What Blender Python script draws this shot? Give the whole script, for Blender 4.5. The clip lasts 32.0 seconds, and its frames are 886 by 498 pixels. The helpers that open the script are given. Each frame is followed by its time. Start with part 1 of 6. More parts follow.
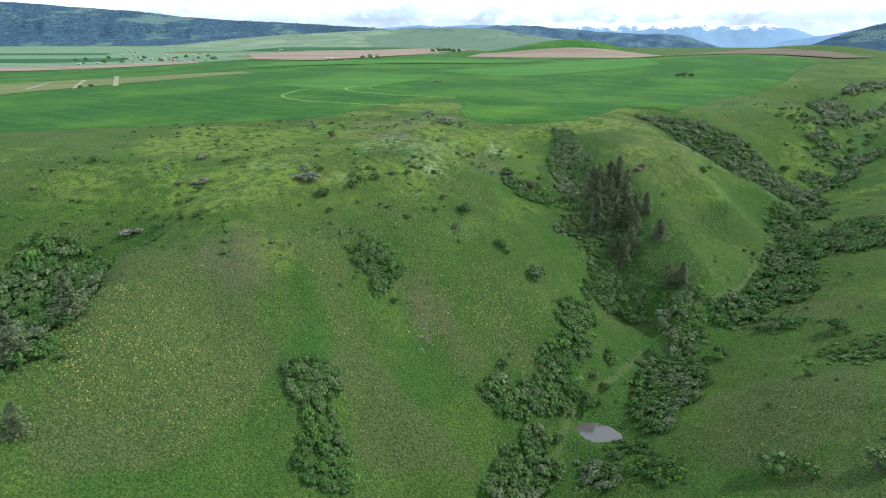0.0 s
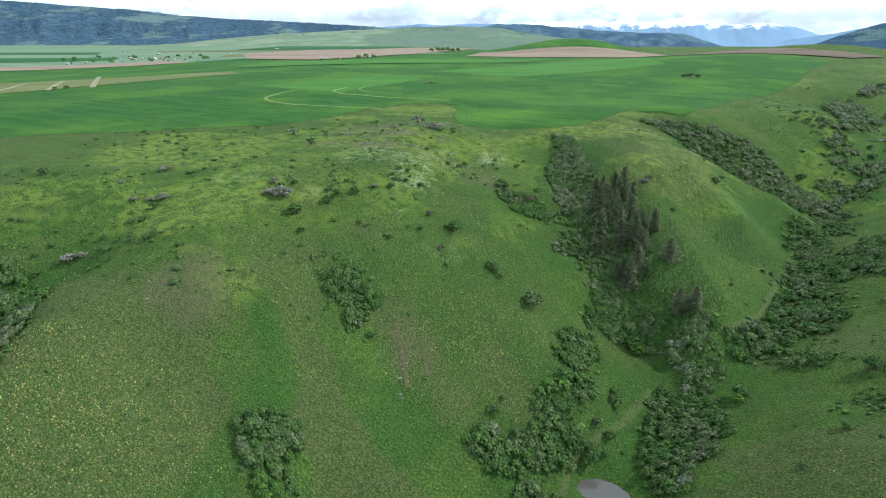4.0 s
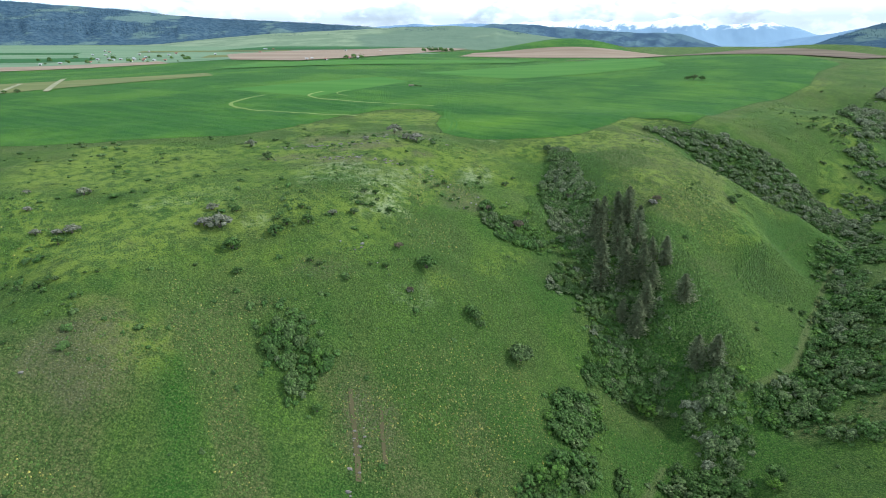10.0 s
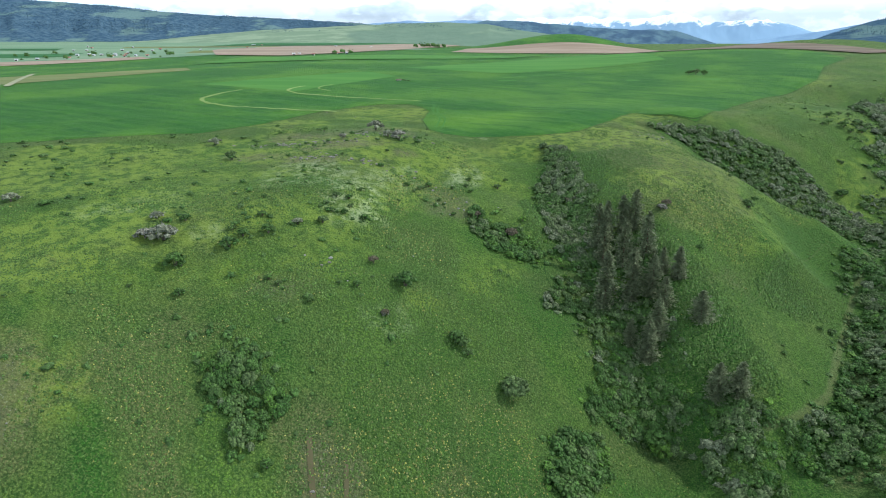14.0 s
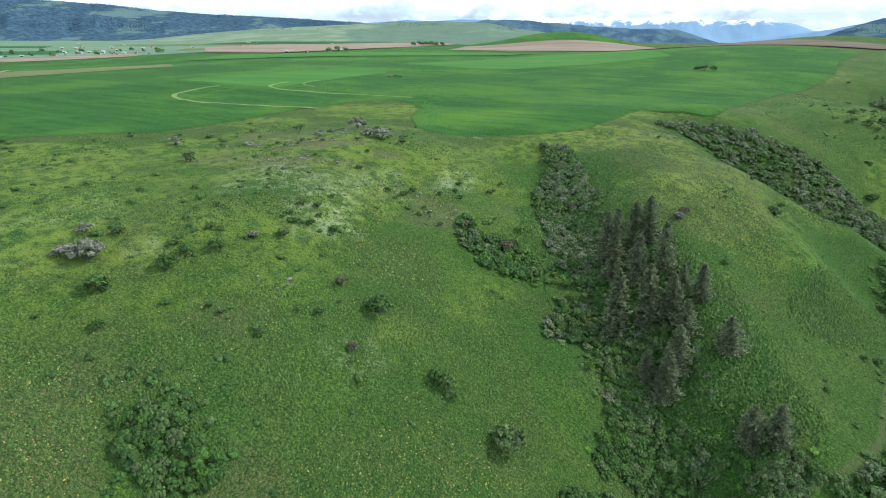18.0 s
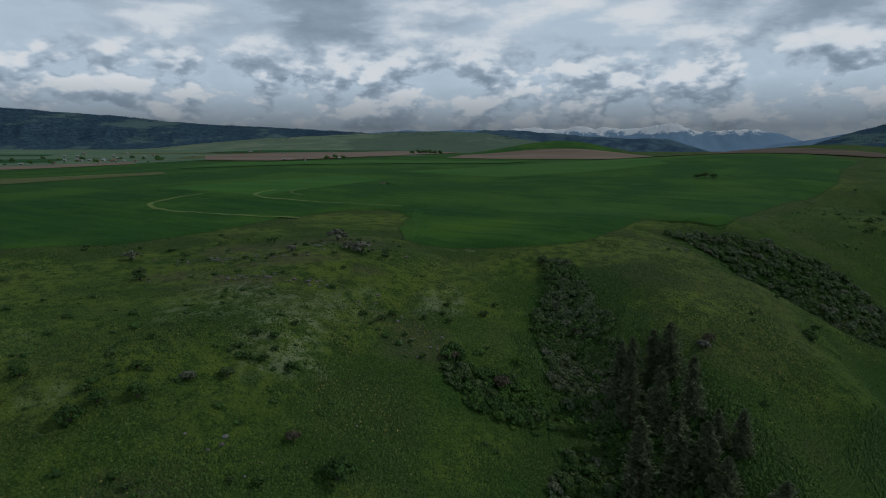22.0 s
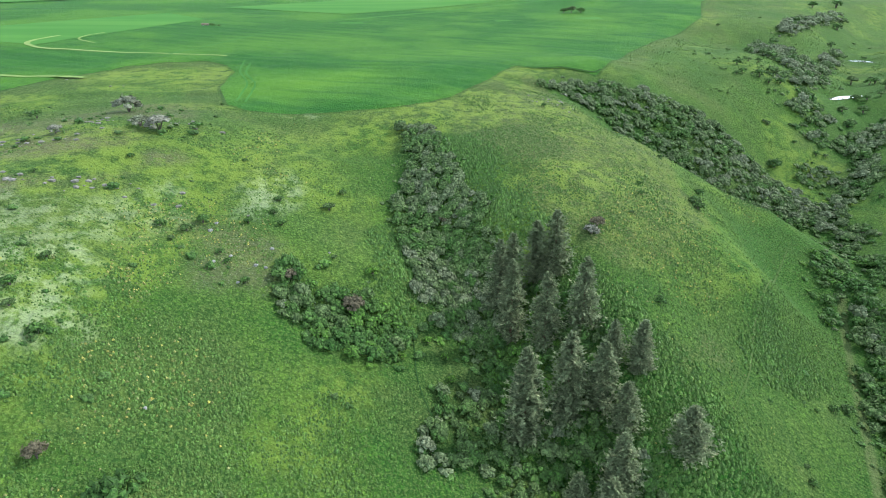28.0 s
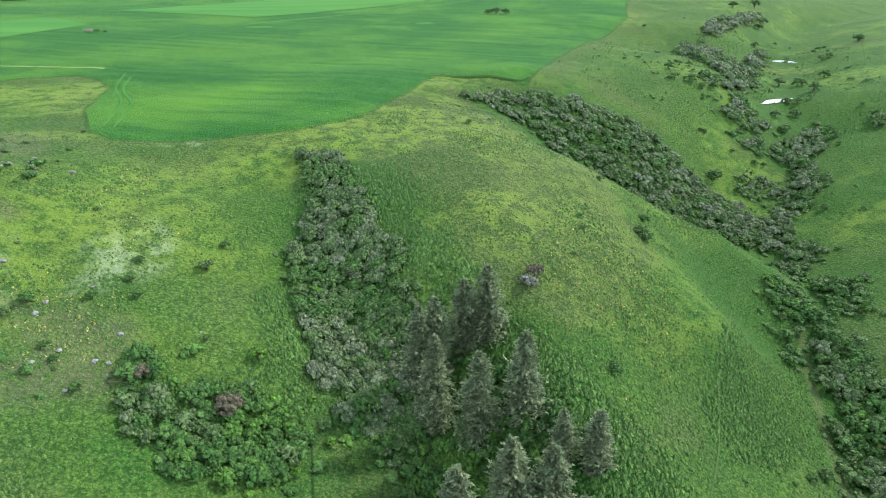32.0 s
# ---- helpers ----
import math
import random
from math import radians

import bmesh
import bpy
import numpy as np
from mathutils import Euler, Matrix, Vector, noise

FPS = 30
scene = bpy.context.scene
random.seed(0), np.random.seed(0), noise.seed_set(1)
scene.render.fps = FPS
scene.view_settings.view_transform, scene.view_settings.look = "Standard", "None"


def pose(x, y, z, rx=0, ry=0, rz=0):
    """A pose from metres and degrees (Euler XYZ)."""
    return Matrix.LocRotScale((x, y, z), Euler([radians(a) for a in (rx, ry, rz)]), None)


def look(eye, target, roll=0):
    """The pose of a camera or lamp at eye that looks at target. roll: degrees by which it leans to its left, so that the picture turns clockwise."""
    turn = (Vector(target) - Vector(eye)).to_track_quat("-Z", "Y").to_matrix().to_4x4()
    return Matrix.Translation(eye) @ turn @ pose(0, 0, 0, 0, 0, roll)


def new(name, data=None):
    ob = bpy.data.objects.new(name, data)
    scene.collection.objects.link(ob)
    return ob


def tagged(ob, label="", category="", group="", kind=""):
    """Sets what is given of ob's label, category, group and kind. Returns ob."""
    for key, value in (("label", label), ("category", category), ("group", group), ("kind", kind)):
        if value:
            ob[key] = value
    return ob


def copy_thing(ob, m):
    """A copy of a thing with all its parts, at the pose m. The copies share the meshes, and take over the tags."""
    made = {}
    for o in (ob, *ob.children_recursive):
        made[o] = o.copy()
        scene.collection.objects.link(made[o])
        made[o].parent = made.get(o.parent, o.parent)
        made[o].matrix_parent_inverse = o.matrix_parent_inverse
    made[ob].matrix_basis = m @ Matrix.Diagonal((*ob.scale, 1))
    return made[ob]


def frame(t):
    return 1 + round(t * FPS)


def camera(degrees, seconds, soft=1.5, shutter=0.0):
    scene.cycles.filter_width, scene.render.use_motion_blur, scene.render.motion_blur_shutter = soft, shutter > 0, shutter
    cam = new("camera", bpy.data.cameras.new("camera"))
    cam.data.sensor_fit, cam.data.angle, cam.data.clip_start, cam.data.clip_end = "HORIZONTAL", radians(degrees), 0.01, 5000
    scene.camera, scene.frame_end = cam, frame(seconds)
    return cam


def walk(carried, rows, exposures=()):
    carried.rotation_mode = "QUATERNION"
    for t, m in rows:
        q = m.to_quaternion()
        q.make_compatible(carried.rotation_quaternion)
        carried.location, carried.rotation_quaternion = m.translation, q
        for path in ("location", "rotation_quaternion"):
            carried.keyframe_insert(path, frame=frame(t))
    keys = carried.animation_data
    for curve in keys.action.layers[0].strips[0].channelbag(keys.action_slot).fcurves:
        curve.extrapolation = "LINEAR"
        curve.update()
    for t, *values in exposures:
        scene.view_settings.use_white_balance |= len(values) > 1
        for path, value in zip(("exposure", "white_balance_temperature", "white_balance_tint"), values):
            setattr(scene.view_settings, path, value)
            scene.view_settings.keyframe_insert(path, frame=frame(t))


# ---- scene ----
cam = camera(70.28, 32.0, 1.0)
# seconds, place, pitch, yaw
PATH = [
    (0, -16.41, -123.15, 128.44, -17.98, 2.61),
    (1, -15.38, -115.72, 128.48, -18.02, 2.65),
    (2, -14.21, -108.25, 128.61, -18.04, 2.69),
    (3, -12.98, -100.66, 128.74, -18.03, 2.72),
    (3.5, -12.33, -96.76, 128.77, -18.07, 2.74),
    (5.5, -9.63, -80.77, 128.75, -18.06, 2.69),
    (6, -9.05, -77.02, 128.70, -18.07, 2.72),
    (7, -7.94, -69.76, 128.59, -18.06, 2.66),
    (8, -6.79, -62.54, 128.63, -18.08, 2.58),
    (9, -5.72, -55.20, 128.71, -18.10, 2.53),
    (10, -4.93, -47.84, 128.58, -18.06, 2.42),
    (11, -4.25, -40.43, 128.06, -18.04, 2.30),
    (12, -3.63, -32.97, 127.04, -18.06, 2.19),
    (13, -3.02, -25.60, 125.68, -18.11, 2.02),
    (14, -2.24, -18.36, 124.25, -18.25, 1.90),
    (14.5, -1.83, -14.73, 123.58, -18.36, 1.90),
    (16.5, 0.00, 0.00, 120.00, -18.41, 1.87),
    (17, 0.56, 3.84, 119.74, -18.34, 1.88),
    (18, 1.72, 11.60, 119.45, -18.24, 1.96),
    (19, 2.80, 19.22, 119.24, -18.23, 2.01),
    (19.5, 3.26, 22.97, 119.14, -18.20, 1.99),
    (20, 3.68, 26.69, 119.06, -16.70, 1.99),
    (20.5, 4.07, 30.39, 118.98, -8.44, 2.01),
    (21, 4.45, 34.06, 118.91, -4.14, 2.03),
    (21.5, 4.82, 37.71, 118.87, -4.17, 2.01),
    (22, 5.20, 41.36, 118.86, -8.90, 1.96),
    (22.5, 5.58, 45.00, 118.91, -12.43, 1.94),
    (23, 5.95, 48.63, 118.97, -12.42, 1.88),
    (23.5, 6.31, 52.22, 119.00, -18.01, 1.84),
    (24, 6.69, 55.81, 119.03, -23.01, 1.81),
    (24.5, 7.10, 59.40, 119.04, -23.00, 1.76),
    (25, 7.56, 63.00, 119.06, -23.04, -1.95),
    (25.5, 8.04, 66.60, 119.07, -23.07, -6.20),
    (26, 8.56, 70.22, 119.10, -23.07, -8.35),
    (26.5, 9.19, 73.82, 119.14, -23.09, -9.23),
    (28.5, 13.65, 87.57, 120.04, -23.26, -11.66),
    (29, 14.90, 91.13, 120.09, -23.28, -13.37),
    (29.5, 16.19, 94.70, 120.13, -23.29, -14.72),
    (30, 17.57, 98.28, 120.15, -23.26, -15.55),
    (30.5, 19.04, 101.81, 120.18, -23.25, -16.06),
    (31, 20.58, 105.25, 120.19, -23.25, -16.40),
    (31.5, 22.20, 108.64, 120.23, -23.28, -16.66),
    (32, 23.88, 112.00, 120.30, -23.26, -16.77),
]
# seconds, stops, white balance in kelvin, tint
EXPOSURES = [(0, -0.13, 6500, 10), (19.5, -0.14, 6500, 9), (20.0, -0.17, 6500, 9), (20.3, -0.38, 6500, 9), (20.6, -1.0, 6500, 9), (20.8, -1.72, 6500, 10), (21.0, -2.1, 6500, 10),
             (21.5, -2.25, 6500, 10), (22.0, -2.56, 6500, 10), (22.5, -2.38, 6500, 9), (23.0, -2.02, 6500, 8), (23.4, -1.86, 6500, 6), (23.6, -1.62, 6500, 5), (23.8, -0.98, 6500, 4),
             (24.0, -0.58, 6500, 4), (25.0, -0.03, 6500, 4), (26.0, 0.22, 6500, 4), (32.0, 0.38, 6500, 4)]
walk(cam, [(t, pose(x, y, z, 90 + p, 0, w)) for t, x, y, z, p, w in PATH], EXPOSURES)

# ---- world and sun ----
SUN_TURN, SUN_HEIGHT = radians(74), radians(40)   # from +y towards +x, above the horizon


def link_nodes(tree):
    """A short way to build a node tree: add(type, inputs, settings)."""
    def add(kind, ins=(), **settings):
        n = tree.nodes.new(kind)
        if "operation" in settings:
            n.operation = settings["operation"]
        if "interpolation_type" in settings:
            n.interpolation_type = settings["interpolation_type"]
        if "data_type" in settings:
            n.data_type = settings["data_type"]
        if "attribute_name" in settings:
            n.attribute_name = settings["attribute_name"]
        if "rotation_type" in settings:
            n.rotation_type = settings["rotation_type"]
        if "sky_type" in settings:
            n.sky_type = settings["sky_type"]
            n.sun_disc, n.altitude = settings["sun_disc"], settings["altitude"]
            n.sun_elevation, n.sun_rotation = settings["sun_elevation"], settings["sun_rotation"]
        for key, value in dict(ins).items():
            if isinstance(value, bpy.types.NodeSocket):
                tree.links.new(value, n.inputs[key])
            else:
                n.inputs[key].default_value = value
        return n
    return add


def make_world():
    w = bpy.data.worlds.new("cloudy_sky")
    scene.world = w
    w.use_nodes = True
    t = w.node_tree
    t.nodes.clear()
    add = link_nodes(t)
    sky = add("ShaderNodeTexSky", sky_type="NISHITA", sun_disc=False, sun_elevation=SUN_HEIGHT, sun_rotation=SUN_TURN, altitude=900.0)
    clear = add("ShaderNodeBackground", {"Color": sky.outputs[0], "Strength": 0.12})
    co = add("ShaderNodeTexCoord")
    way = co.outputs["Generated"]
    sep = add("ShaderNodeSeparateXYZ", {0: way})
    up = add("ShaderNodeMath", {0: sep.outputs[2], 1: 0.0}, operation="MAXIMUM")
    low = add("ShaderNodeMath", {0: up.outputs[0], 1: 0.16}, operation="ADD")
    px = add("ShaderNodeMath", {0: sep.outputs[0], 1: low.outputs[0]}, operation="DIVIDE")
    py = add("ShaderNodeMath", {0: sep.outputs[1], 1: low.outputs[0]}, operation="DIVIDE")
    flat = add("ShaderNodeCombineXYZ", {0: px.outputs[0], 1: py.outputs[0], 2: 0.0})

    def puffs(where, stretch, shift, scale, seed, strong):
        """Cloud density, and the same a little higher up: their difference lights the tops and shades the bases."""
        p = add("ShaderNodeVectorMath", {0: where, 1: stretch}, operation="MULTIPLY").outputs[0]
        p = add("ShaderNodeVectorMath", {0: p, 1: (seed, seed * 0.7, 0.0)}, operation="ADD").outputs[0]
        q = add("ShaderNodeVectorMath", {0: p, 1: shift}, operation="ADD").outputs[0]
        n = [add("ShaderNodeTexNoise", {"Vector": v, "Scale": scale, "Detail": d, "Roughness": 0.58, "Distortion": 0.0}).outputs[0] for v, d in ((p, 12.0), (q, 3.0))]
        d = add("ShaderNodeMath", {0: n[0], 1: n[1]}, operation="SUBTRACT").outputs[0]
        return n[0], add("ShaderNodeMath", {0: add("ShaderNodeMath", {0: d, 1: strong}, operation="MULTIPLY").outputs[0], 1: 0.5}, operation="ADD").outputs[0]

    heap, heap_lit = puffs(way, (13.0, 13.0, 25.0), (0.0, 0.0, 0.50), 1.0, 3.0, 2.5)
    high, high_lit = puffs(flat.outputs[0], (1.0, 1.0, 1.0), (0.12, 0.30, 0.0), 0.85, 7.0, 2.3)
    near = add("ShaderNodeMapRange", {"Value": up.outputs[0], "From Min": 0.09, "From Max": 0.20, "To Min": 0.0, "To Max": 1.0}, interpolation_type="SMOOTHSTEP").outputs[0]
    body = add("ShaderNodeMix", {0: near, 2: heap, 3: high}, data_type="FLOAT").outputs[0]
    lit = add("ShaderNodeMix", {0: near, 2: heap_lit, 3: high_lit}, data_type="FLOAT").outputs[0]
    thick = add("ShaderNodeMapRange", {"Value": body, "From Min": 0.42, "From Max": 0.52, "To Min": 0.0, "To Max": 1.0}, interpolation_type="SMOOTHSTEP").outputs[0]
    shade = add("ShaderNodeValToRGB", {0: lit})
    r = shade.color_ramp
    r.elements[0].position, r.elements[0].color = 0.14, (0.92, 1.24, 1.62, 1)
    r.elements[1].position, r.elements[1].color = 0.76, (3.3, 3.5, 3.7, 1)
    for at, c in ((0.36, (1.30, 1.68, 2.12, 1)), (0.52, (2.10, 2.52, 2.98, 1)), (0.64, (3.00, 3.30, 3.62, 1))):
        r.elements.new(at).color = c
    # haze hides the folds of the clouds that stand lowest
    thick = add("ShaderNodeMath", {0: thick, 1: add("ShaderNodeMapRange", {"Value": up.outputs[0], "From Min": 0.02, "From Max": 0.10, "To Min": 0.38, "To Max": 0.95}).outputs[0]}, operation="MULTIPLY").outputs[0]
    veil = add("ShaderNodeMix", {0: thick, 6: (2.15, 2.68, 3.22, 1), 7: shade.outputs[0]}, data_type="RGBA").outputs[2]
    # the cloud base darkens overhead
    dim = add("ShaderNodeMapRange", {"Value": up.outputs[0], "From Min": 0.26, "From Max": 0.70, "To Min": 1.12, "To Max": 0.30}).outputs[0]
    # and thins out towards the horizon
    thin = add("ShaderNodeMapRange", {"Value": up.outputs[0], "From Min": 0.035, "From Max": 0.10, "To Min": 0.35, "To Max": 1.0}).outputs[0]
    dim = add("ShaderNodeMath", {0: dim, 1: thin}, operation="MULTIPLY").outputs[0]
    cloud = add("ShaderNodeBackground", {"Color": veil, "Strength": dim})
    cover = add("ShaderNodeMapRange", {"Value": body, "From Min": 0.32, "From Max": 0.44, "To Min": 0.93, "To Max": 1.0}, interpolation_type="SMOOTHSTEP")
    mix = add("ShaderNodeMixShader", {0: cover.outputs[0], 1: clear.outputs[0], 2: cloud.outputs[0]})
    add("ShaderNodeOutputWorld", {0: mix.outputs[0]})


make_world()
sun = new("sun", bpy.data.lights.new("sun", "SUN"))
sun.data.energy, sun.data.angle, sun.data.color = 4.4, radians(4), (1.0, 0.968, 0.90)
away = Vector((math.sin(SUN_TURN) * math.cos(SUN_HEIGHT), math.cos(SUN_TURN) * math.cos(SUN_HEIGHT), math.sin(SUN_HEIGHT)))
sun.matrix_world = look(tuple(away * 400), (0, 0, 0))

# ---- the shape of the land ----
# streams and gullies: x, y, height of the bed, from the mouth upwards
VALLEY = [(-120, -140, -25), (-70, -60, -15), (-25, 5, -9), (27, 62, 0.8), (58, 95, 9.5), (84, 112, 13), (108, 138, 20.5), (130, 172, 25.5),
          (158, 218, 31), (190, 268, 37), (226, 304, 44), (266, 336, 53), (284, 372, 62.5), (392, 490, 67.5), (520, 600, 75), (900, 800, 95)]
FIR_GULLY = [(60, 108, 9), (56, 138, 16), (51, 165, 36), (44, 195, 46), (36, 225, 59), (28, 262, 72)]
EAST_GULLY = [(182, 256, 36.5), (164, 272, 42.5), (138, 308, 58), (118, 336, 70.5), (108, 356, 83)]
LEFT_GULLY = [(-270, -90, -12), (-215, 0, 12), (-175, 62, 34), (-150, 100, 53), (-135, 128, 71)]
SWALE = [(-20, 10, -3), (-52, 48, 26), (-60, 80, 40), (-64, 108, 52)]
# bed, slope on its left bank, on its right bank, half width of the bed, rounding of the shoulder
CUTS = [(VALLEY, 0.67, 0.347, 9, 16), (FIR_GULLY, 0.28, 0.62, 5, 14), (EAST_GULLY, 0.58, 0.26, 8, 16), (LEFT_GULLY, 0.45, 0.40, 6, 16)]
# small knolls and hollows: x, y, height, radius
KNOLLS = [(135, 364, 6.2, 36), (115, 207, 9.5, 22), (54, 136, -5.1, 16), (-31, 218, -4.1, 18), (-71, 148, -2.8, 20), (-100, 62, -4.4, 22), (-60, 48, 5.0, 22), (4, 135, 2.4, 20),
          (18, 97, 5.1, 16)]
KNOLLS += [(134, 312, -3.5, 15), (150, 296, -4.0, 14), (168, 281, -3.5, 13)]
KNOLLS += [(26, 210, 1.9, 14), (196, 306, -6.2, 22), (144, 224, -6.1, 16), (90, 229, 1.6, 18), (-36, 262, 5.8, 34), (60, 352, 3.3, 50), (290, 472, -10.7, 45),
          (118, 262, 2.0, 26), (-45, 96, -6.4, 26), (-83, 118, -5.7, 24), (-46, 212, 5.9, 30), (-60, 172, 3.3, 30), (-110, 70, -3.4, 26), (105, 196, -5.0, 20), (130, 194, -3.7, 16),
          (156, 226, 4.8, 16), (70, 190, 3.3, 18), (-80, 75, -2.2, 24)]
# the brow of the spur above the east gully: x, y, how far it stands up
BROW = [(100, 322, 0.0), (116, 299, 0.6), (129, 283, 0.9), (143, 270, 3.4), (156, 260, 5.6), (170, 249, 4.6), (178, 240, 1.5)]
# the wide swells of the plain
SWELLS = [(380, 800, 18, 260), (-620, 760, -16, 360), (225, 1480, 42, 170), (600, 1060, 27, 170), (420, 1000, 8, 220)]


def to_line(line, x, y):
    """How far points lie from a line, the height of the line there, and its side (1 left, -1 right); all without jumps."""
    near, total, height, lean = None, 0.0, 0.0, 0.0
    for (x0, y0, z0), (x1, y1, z1) in zip(line[:-1], line[1:]):
        dx, dy = x1 - x0, y1 - y0
        long = math.hypot(dx, dy)
        t = np.clip(((x - x0) * dx + (y - y0) * dy) / (long * long), 0, 1)
        ex, ey = x - (x0 + t * dx), y - (y0 + t * dy)
        d = np.hypot(ex, ey)
        w = 1.0 / (d + 1.5) ** 6
        total, height, lean = total + w, height + w * (z0 + t * (z1 - z0)), lean + w * (dx * ey - dy * ex) / (long * (d + 0.3))
        near = d if near is None else np.minimum(near, d)
    return near, height / total, lean / total


def soft_min(a, b, s):
    h = np.clip(0.5 + 0.5 * (b - a) / s, 0, 1)
    return b * (1 - h) + a * h - s * h * (1 - h)


def lattice(x, y, size, seed):
    """Smooth value noise, 0 to 1, with cells of that size."""
    x, y = np.asarray(x, float) / size, np.asarray(y, float) / size
    i, j = np.floor(x).astype(np.int64), np.floor(y).astype(np.int64)
    u, v = x - i, y - j
    u, v = u * u * (3 - 2 * u), v * v * (3 - 2 * v)

    def corner(a, b):
        n = (a * 374761393 + b * 668265263 + seed * 982451653) & 0xFFFFFFFF
        n = ((n ^ (n >> 13)) * 1274126177) & 0xFFFFFFFF
        return ((n ^ (n >> 16)) & 0xFFFF) / 65535.0

    top = corner(i, j) * (1 - u) + corner(i + 1, j) * u
    return top * (1 - v) + (corner(i, j + 1) * (1 - u) + corner(i + 1, j + 1) * u) * v


def rough(x, y, size, seed, octaves=4):
    total, weight = 0.0, 0.0
    for o in range(octaves):
        total = total + lattice(x, y, size / 2 ** o, seed + o) * 0.5 ** o
        weight += 0.5 ** o
    return total / weight


def land(x, y):
    """The height of the ground."""
    x, y = np.asarray(x, float), np.asarray(y, float)
    u = (y - 250) / 100
    z = 77.3 - 8.45 * np.tanh(x / 220) + 6.38 * np.maximum(np.where(u > 0, 3.6 * np.tanh(u / 3.6), u), -2.2)
    z = z + np.clip((y - 700) / 2600, 0, 1) ** 1.3 * 20
    for cx, cy, h, r in SWELLS:
        z = z + h * np.exp(-((x - cx) ** 2 + (y - cy) ** 2) / r ** 2)
    for line, left, right, wide, soft in CUTS:
        d, bed, side = to_line(line, x, y)
        z = soft_min(z, bed + (right + (left - right) * (0.5 + 0.5 * np.sin(np.clip(side, -1, 1) * math.pi / 2))) * (np.sqrt(d * d + wide * wide) - wide), soft)
    d, bed, side = to_line(SWALE, x, y)
    z = z - 2.2 * np.exp(-(d / 9) ** 2)
    d, up, side = to_line(BROW, x, y)
    z = z + up * np.exp(-(d / 12) ** 2)
    for cx, cy, h, r in KNOLLS:
        z = z + h * np.exp(-((x - cx) ** 2 + (y - cy) ** 2) / r ** 2)
    return z


def ground(x, y):
    """The ground with its small unevenness."""
    x, y = np.asarray(x, float), np.asarray(y, float)
    wild = np.clip((420 - np.abs(y - 100)) / 150, 0, 1)
    return land(x, y) + wild * (1.6 * (rough(x, y, 26, 3) - 0.5) + 0.8 * (rough(x, y, 6, 9, 3) - 0.5))


def inside(poly, x, y):
    """Signed distance to a closed outline, above 0 within."""
    x, y = np.asarray(x, float), np.asarray(y, float)
    far, odd = np.full(x.shape, 1e9), np.zeros(x.shape, bool)
    for (x0, y0), (x1, y1) in zip(poly, poly[1:] + poly[:1]):
        dx, dy = x1 - x0, y1 - y0
        t = np.clip(((x - x0) * dx + (y - y0) * dy) / (dx * dx + dy * dy), 0, 1)
        far = np.minimum(far, np.hypot(x - x0 - t * dx, y - y0 - t * dy))
        cross = (y0 > y) != (y1 > y)
        odd ^= cross & (x < (x1 - x0) * (y - y0) / (y1 - y0 if y1 != y0 else 1e-9) + x0)
    return np.where(odd, far, -far)


# outlines on the ground
CROP = [(-240, 234), (-178, 256), (-122, 283), (-105, 303), (-89, 339), (-67, 372), (-37, 385), (-28, 375), (-23, 360), (-25, 330), (-20, 306), (-13, 298), (9, 297),
        (36, 298), (58, 311), (77, 336), (98, 368), (114, 361), (132, 354), (142, 366), (175, 414), (230, 478), (303, 556), (352, 640), (420, 720),
        (430, 900), (300, 1500), (-400, 1700), (-1800, 1500), (-1800, 400), (-700, 60), (-279, 219)]
POND = [(20.5, 67), (23.5, 70.5), (28.5, 71), (33, 68.5), (36, 64.5), (36, 61.5), (31.5, 60), (26.5, 59), (23, 61.5)]
POND_LEVEL = 2.0
FAR_PONDS = [(279, 373, 12.5, 3.4, 0.3), (384, 479, 9, 5.5, -0.8)]


# ---- materials ----
def material(name):
    m = bpy.data.materials.new(name)
    m.use_nodes = True
    m.node_tree.nodes.clear()
    return m, link_nodes(m.node_tree)


def finish(add, colour, roughness=0.9, normal=None, specular=0.15, metal=0.0):
    b = add("ShaderNodeBsdfPrincipled", {"Base Color": colour, "Roughness": roughness, "Specular IOR Level": specular, "Metallic": metal})
    if normal is not None:
        b.id_data.links.new(normal, b.inputs["Normal"])
    add("ShaderNodeOutputMaterial", {0: b.outputs[0]})
    return b


def blend(add, amount, a, b):
    """Mix two colours."""
    return add("ShaderNodeMix", {0: amount, 6: a, 7: b}, data_type="RGBA").outputs[2]


def fade(add, value, low, high, to_low=0.0, to_high=1.0):
    return add("ShaderNodeMapRange", {"Value": value, "From Min": low, "From Max": high, "To Min": to_low, "To Max": to_high}, interpolation_type="SMOOTHSTEP").outputs[0]


def times(add, a, b, op="MULTIPLY"):
    return add("ShaderNodeMath", {0: a, 1: b}, operation=op).outputs[0]


def noise_of(add, where, scale, detail=4.0, rough_=0.55):
    return add("ShaderNodeTexNoise", {"Vector": where, "Scale": scale, "Detail": detail, "Roughness": rough_}).outputs[0]


def rgb(r, g, b):
    return (r, g, b, 1.0)


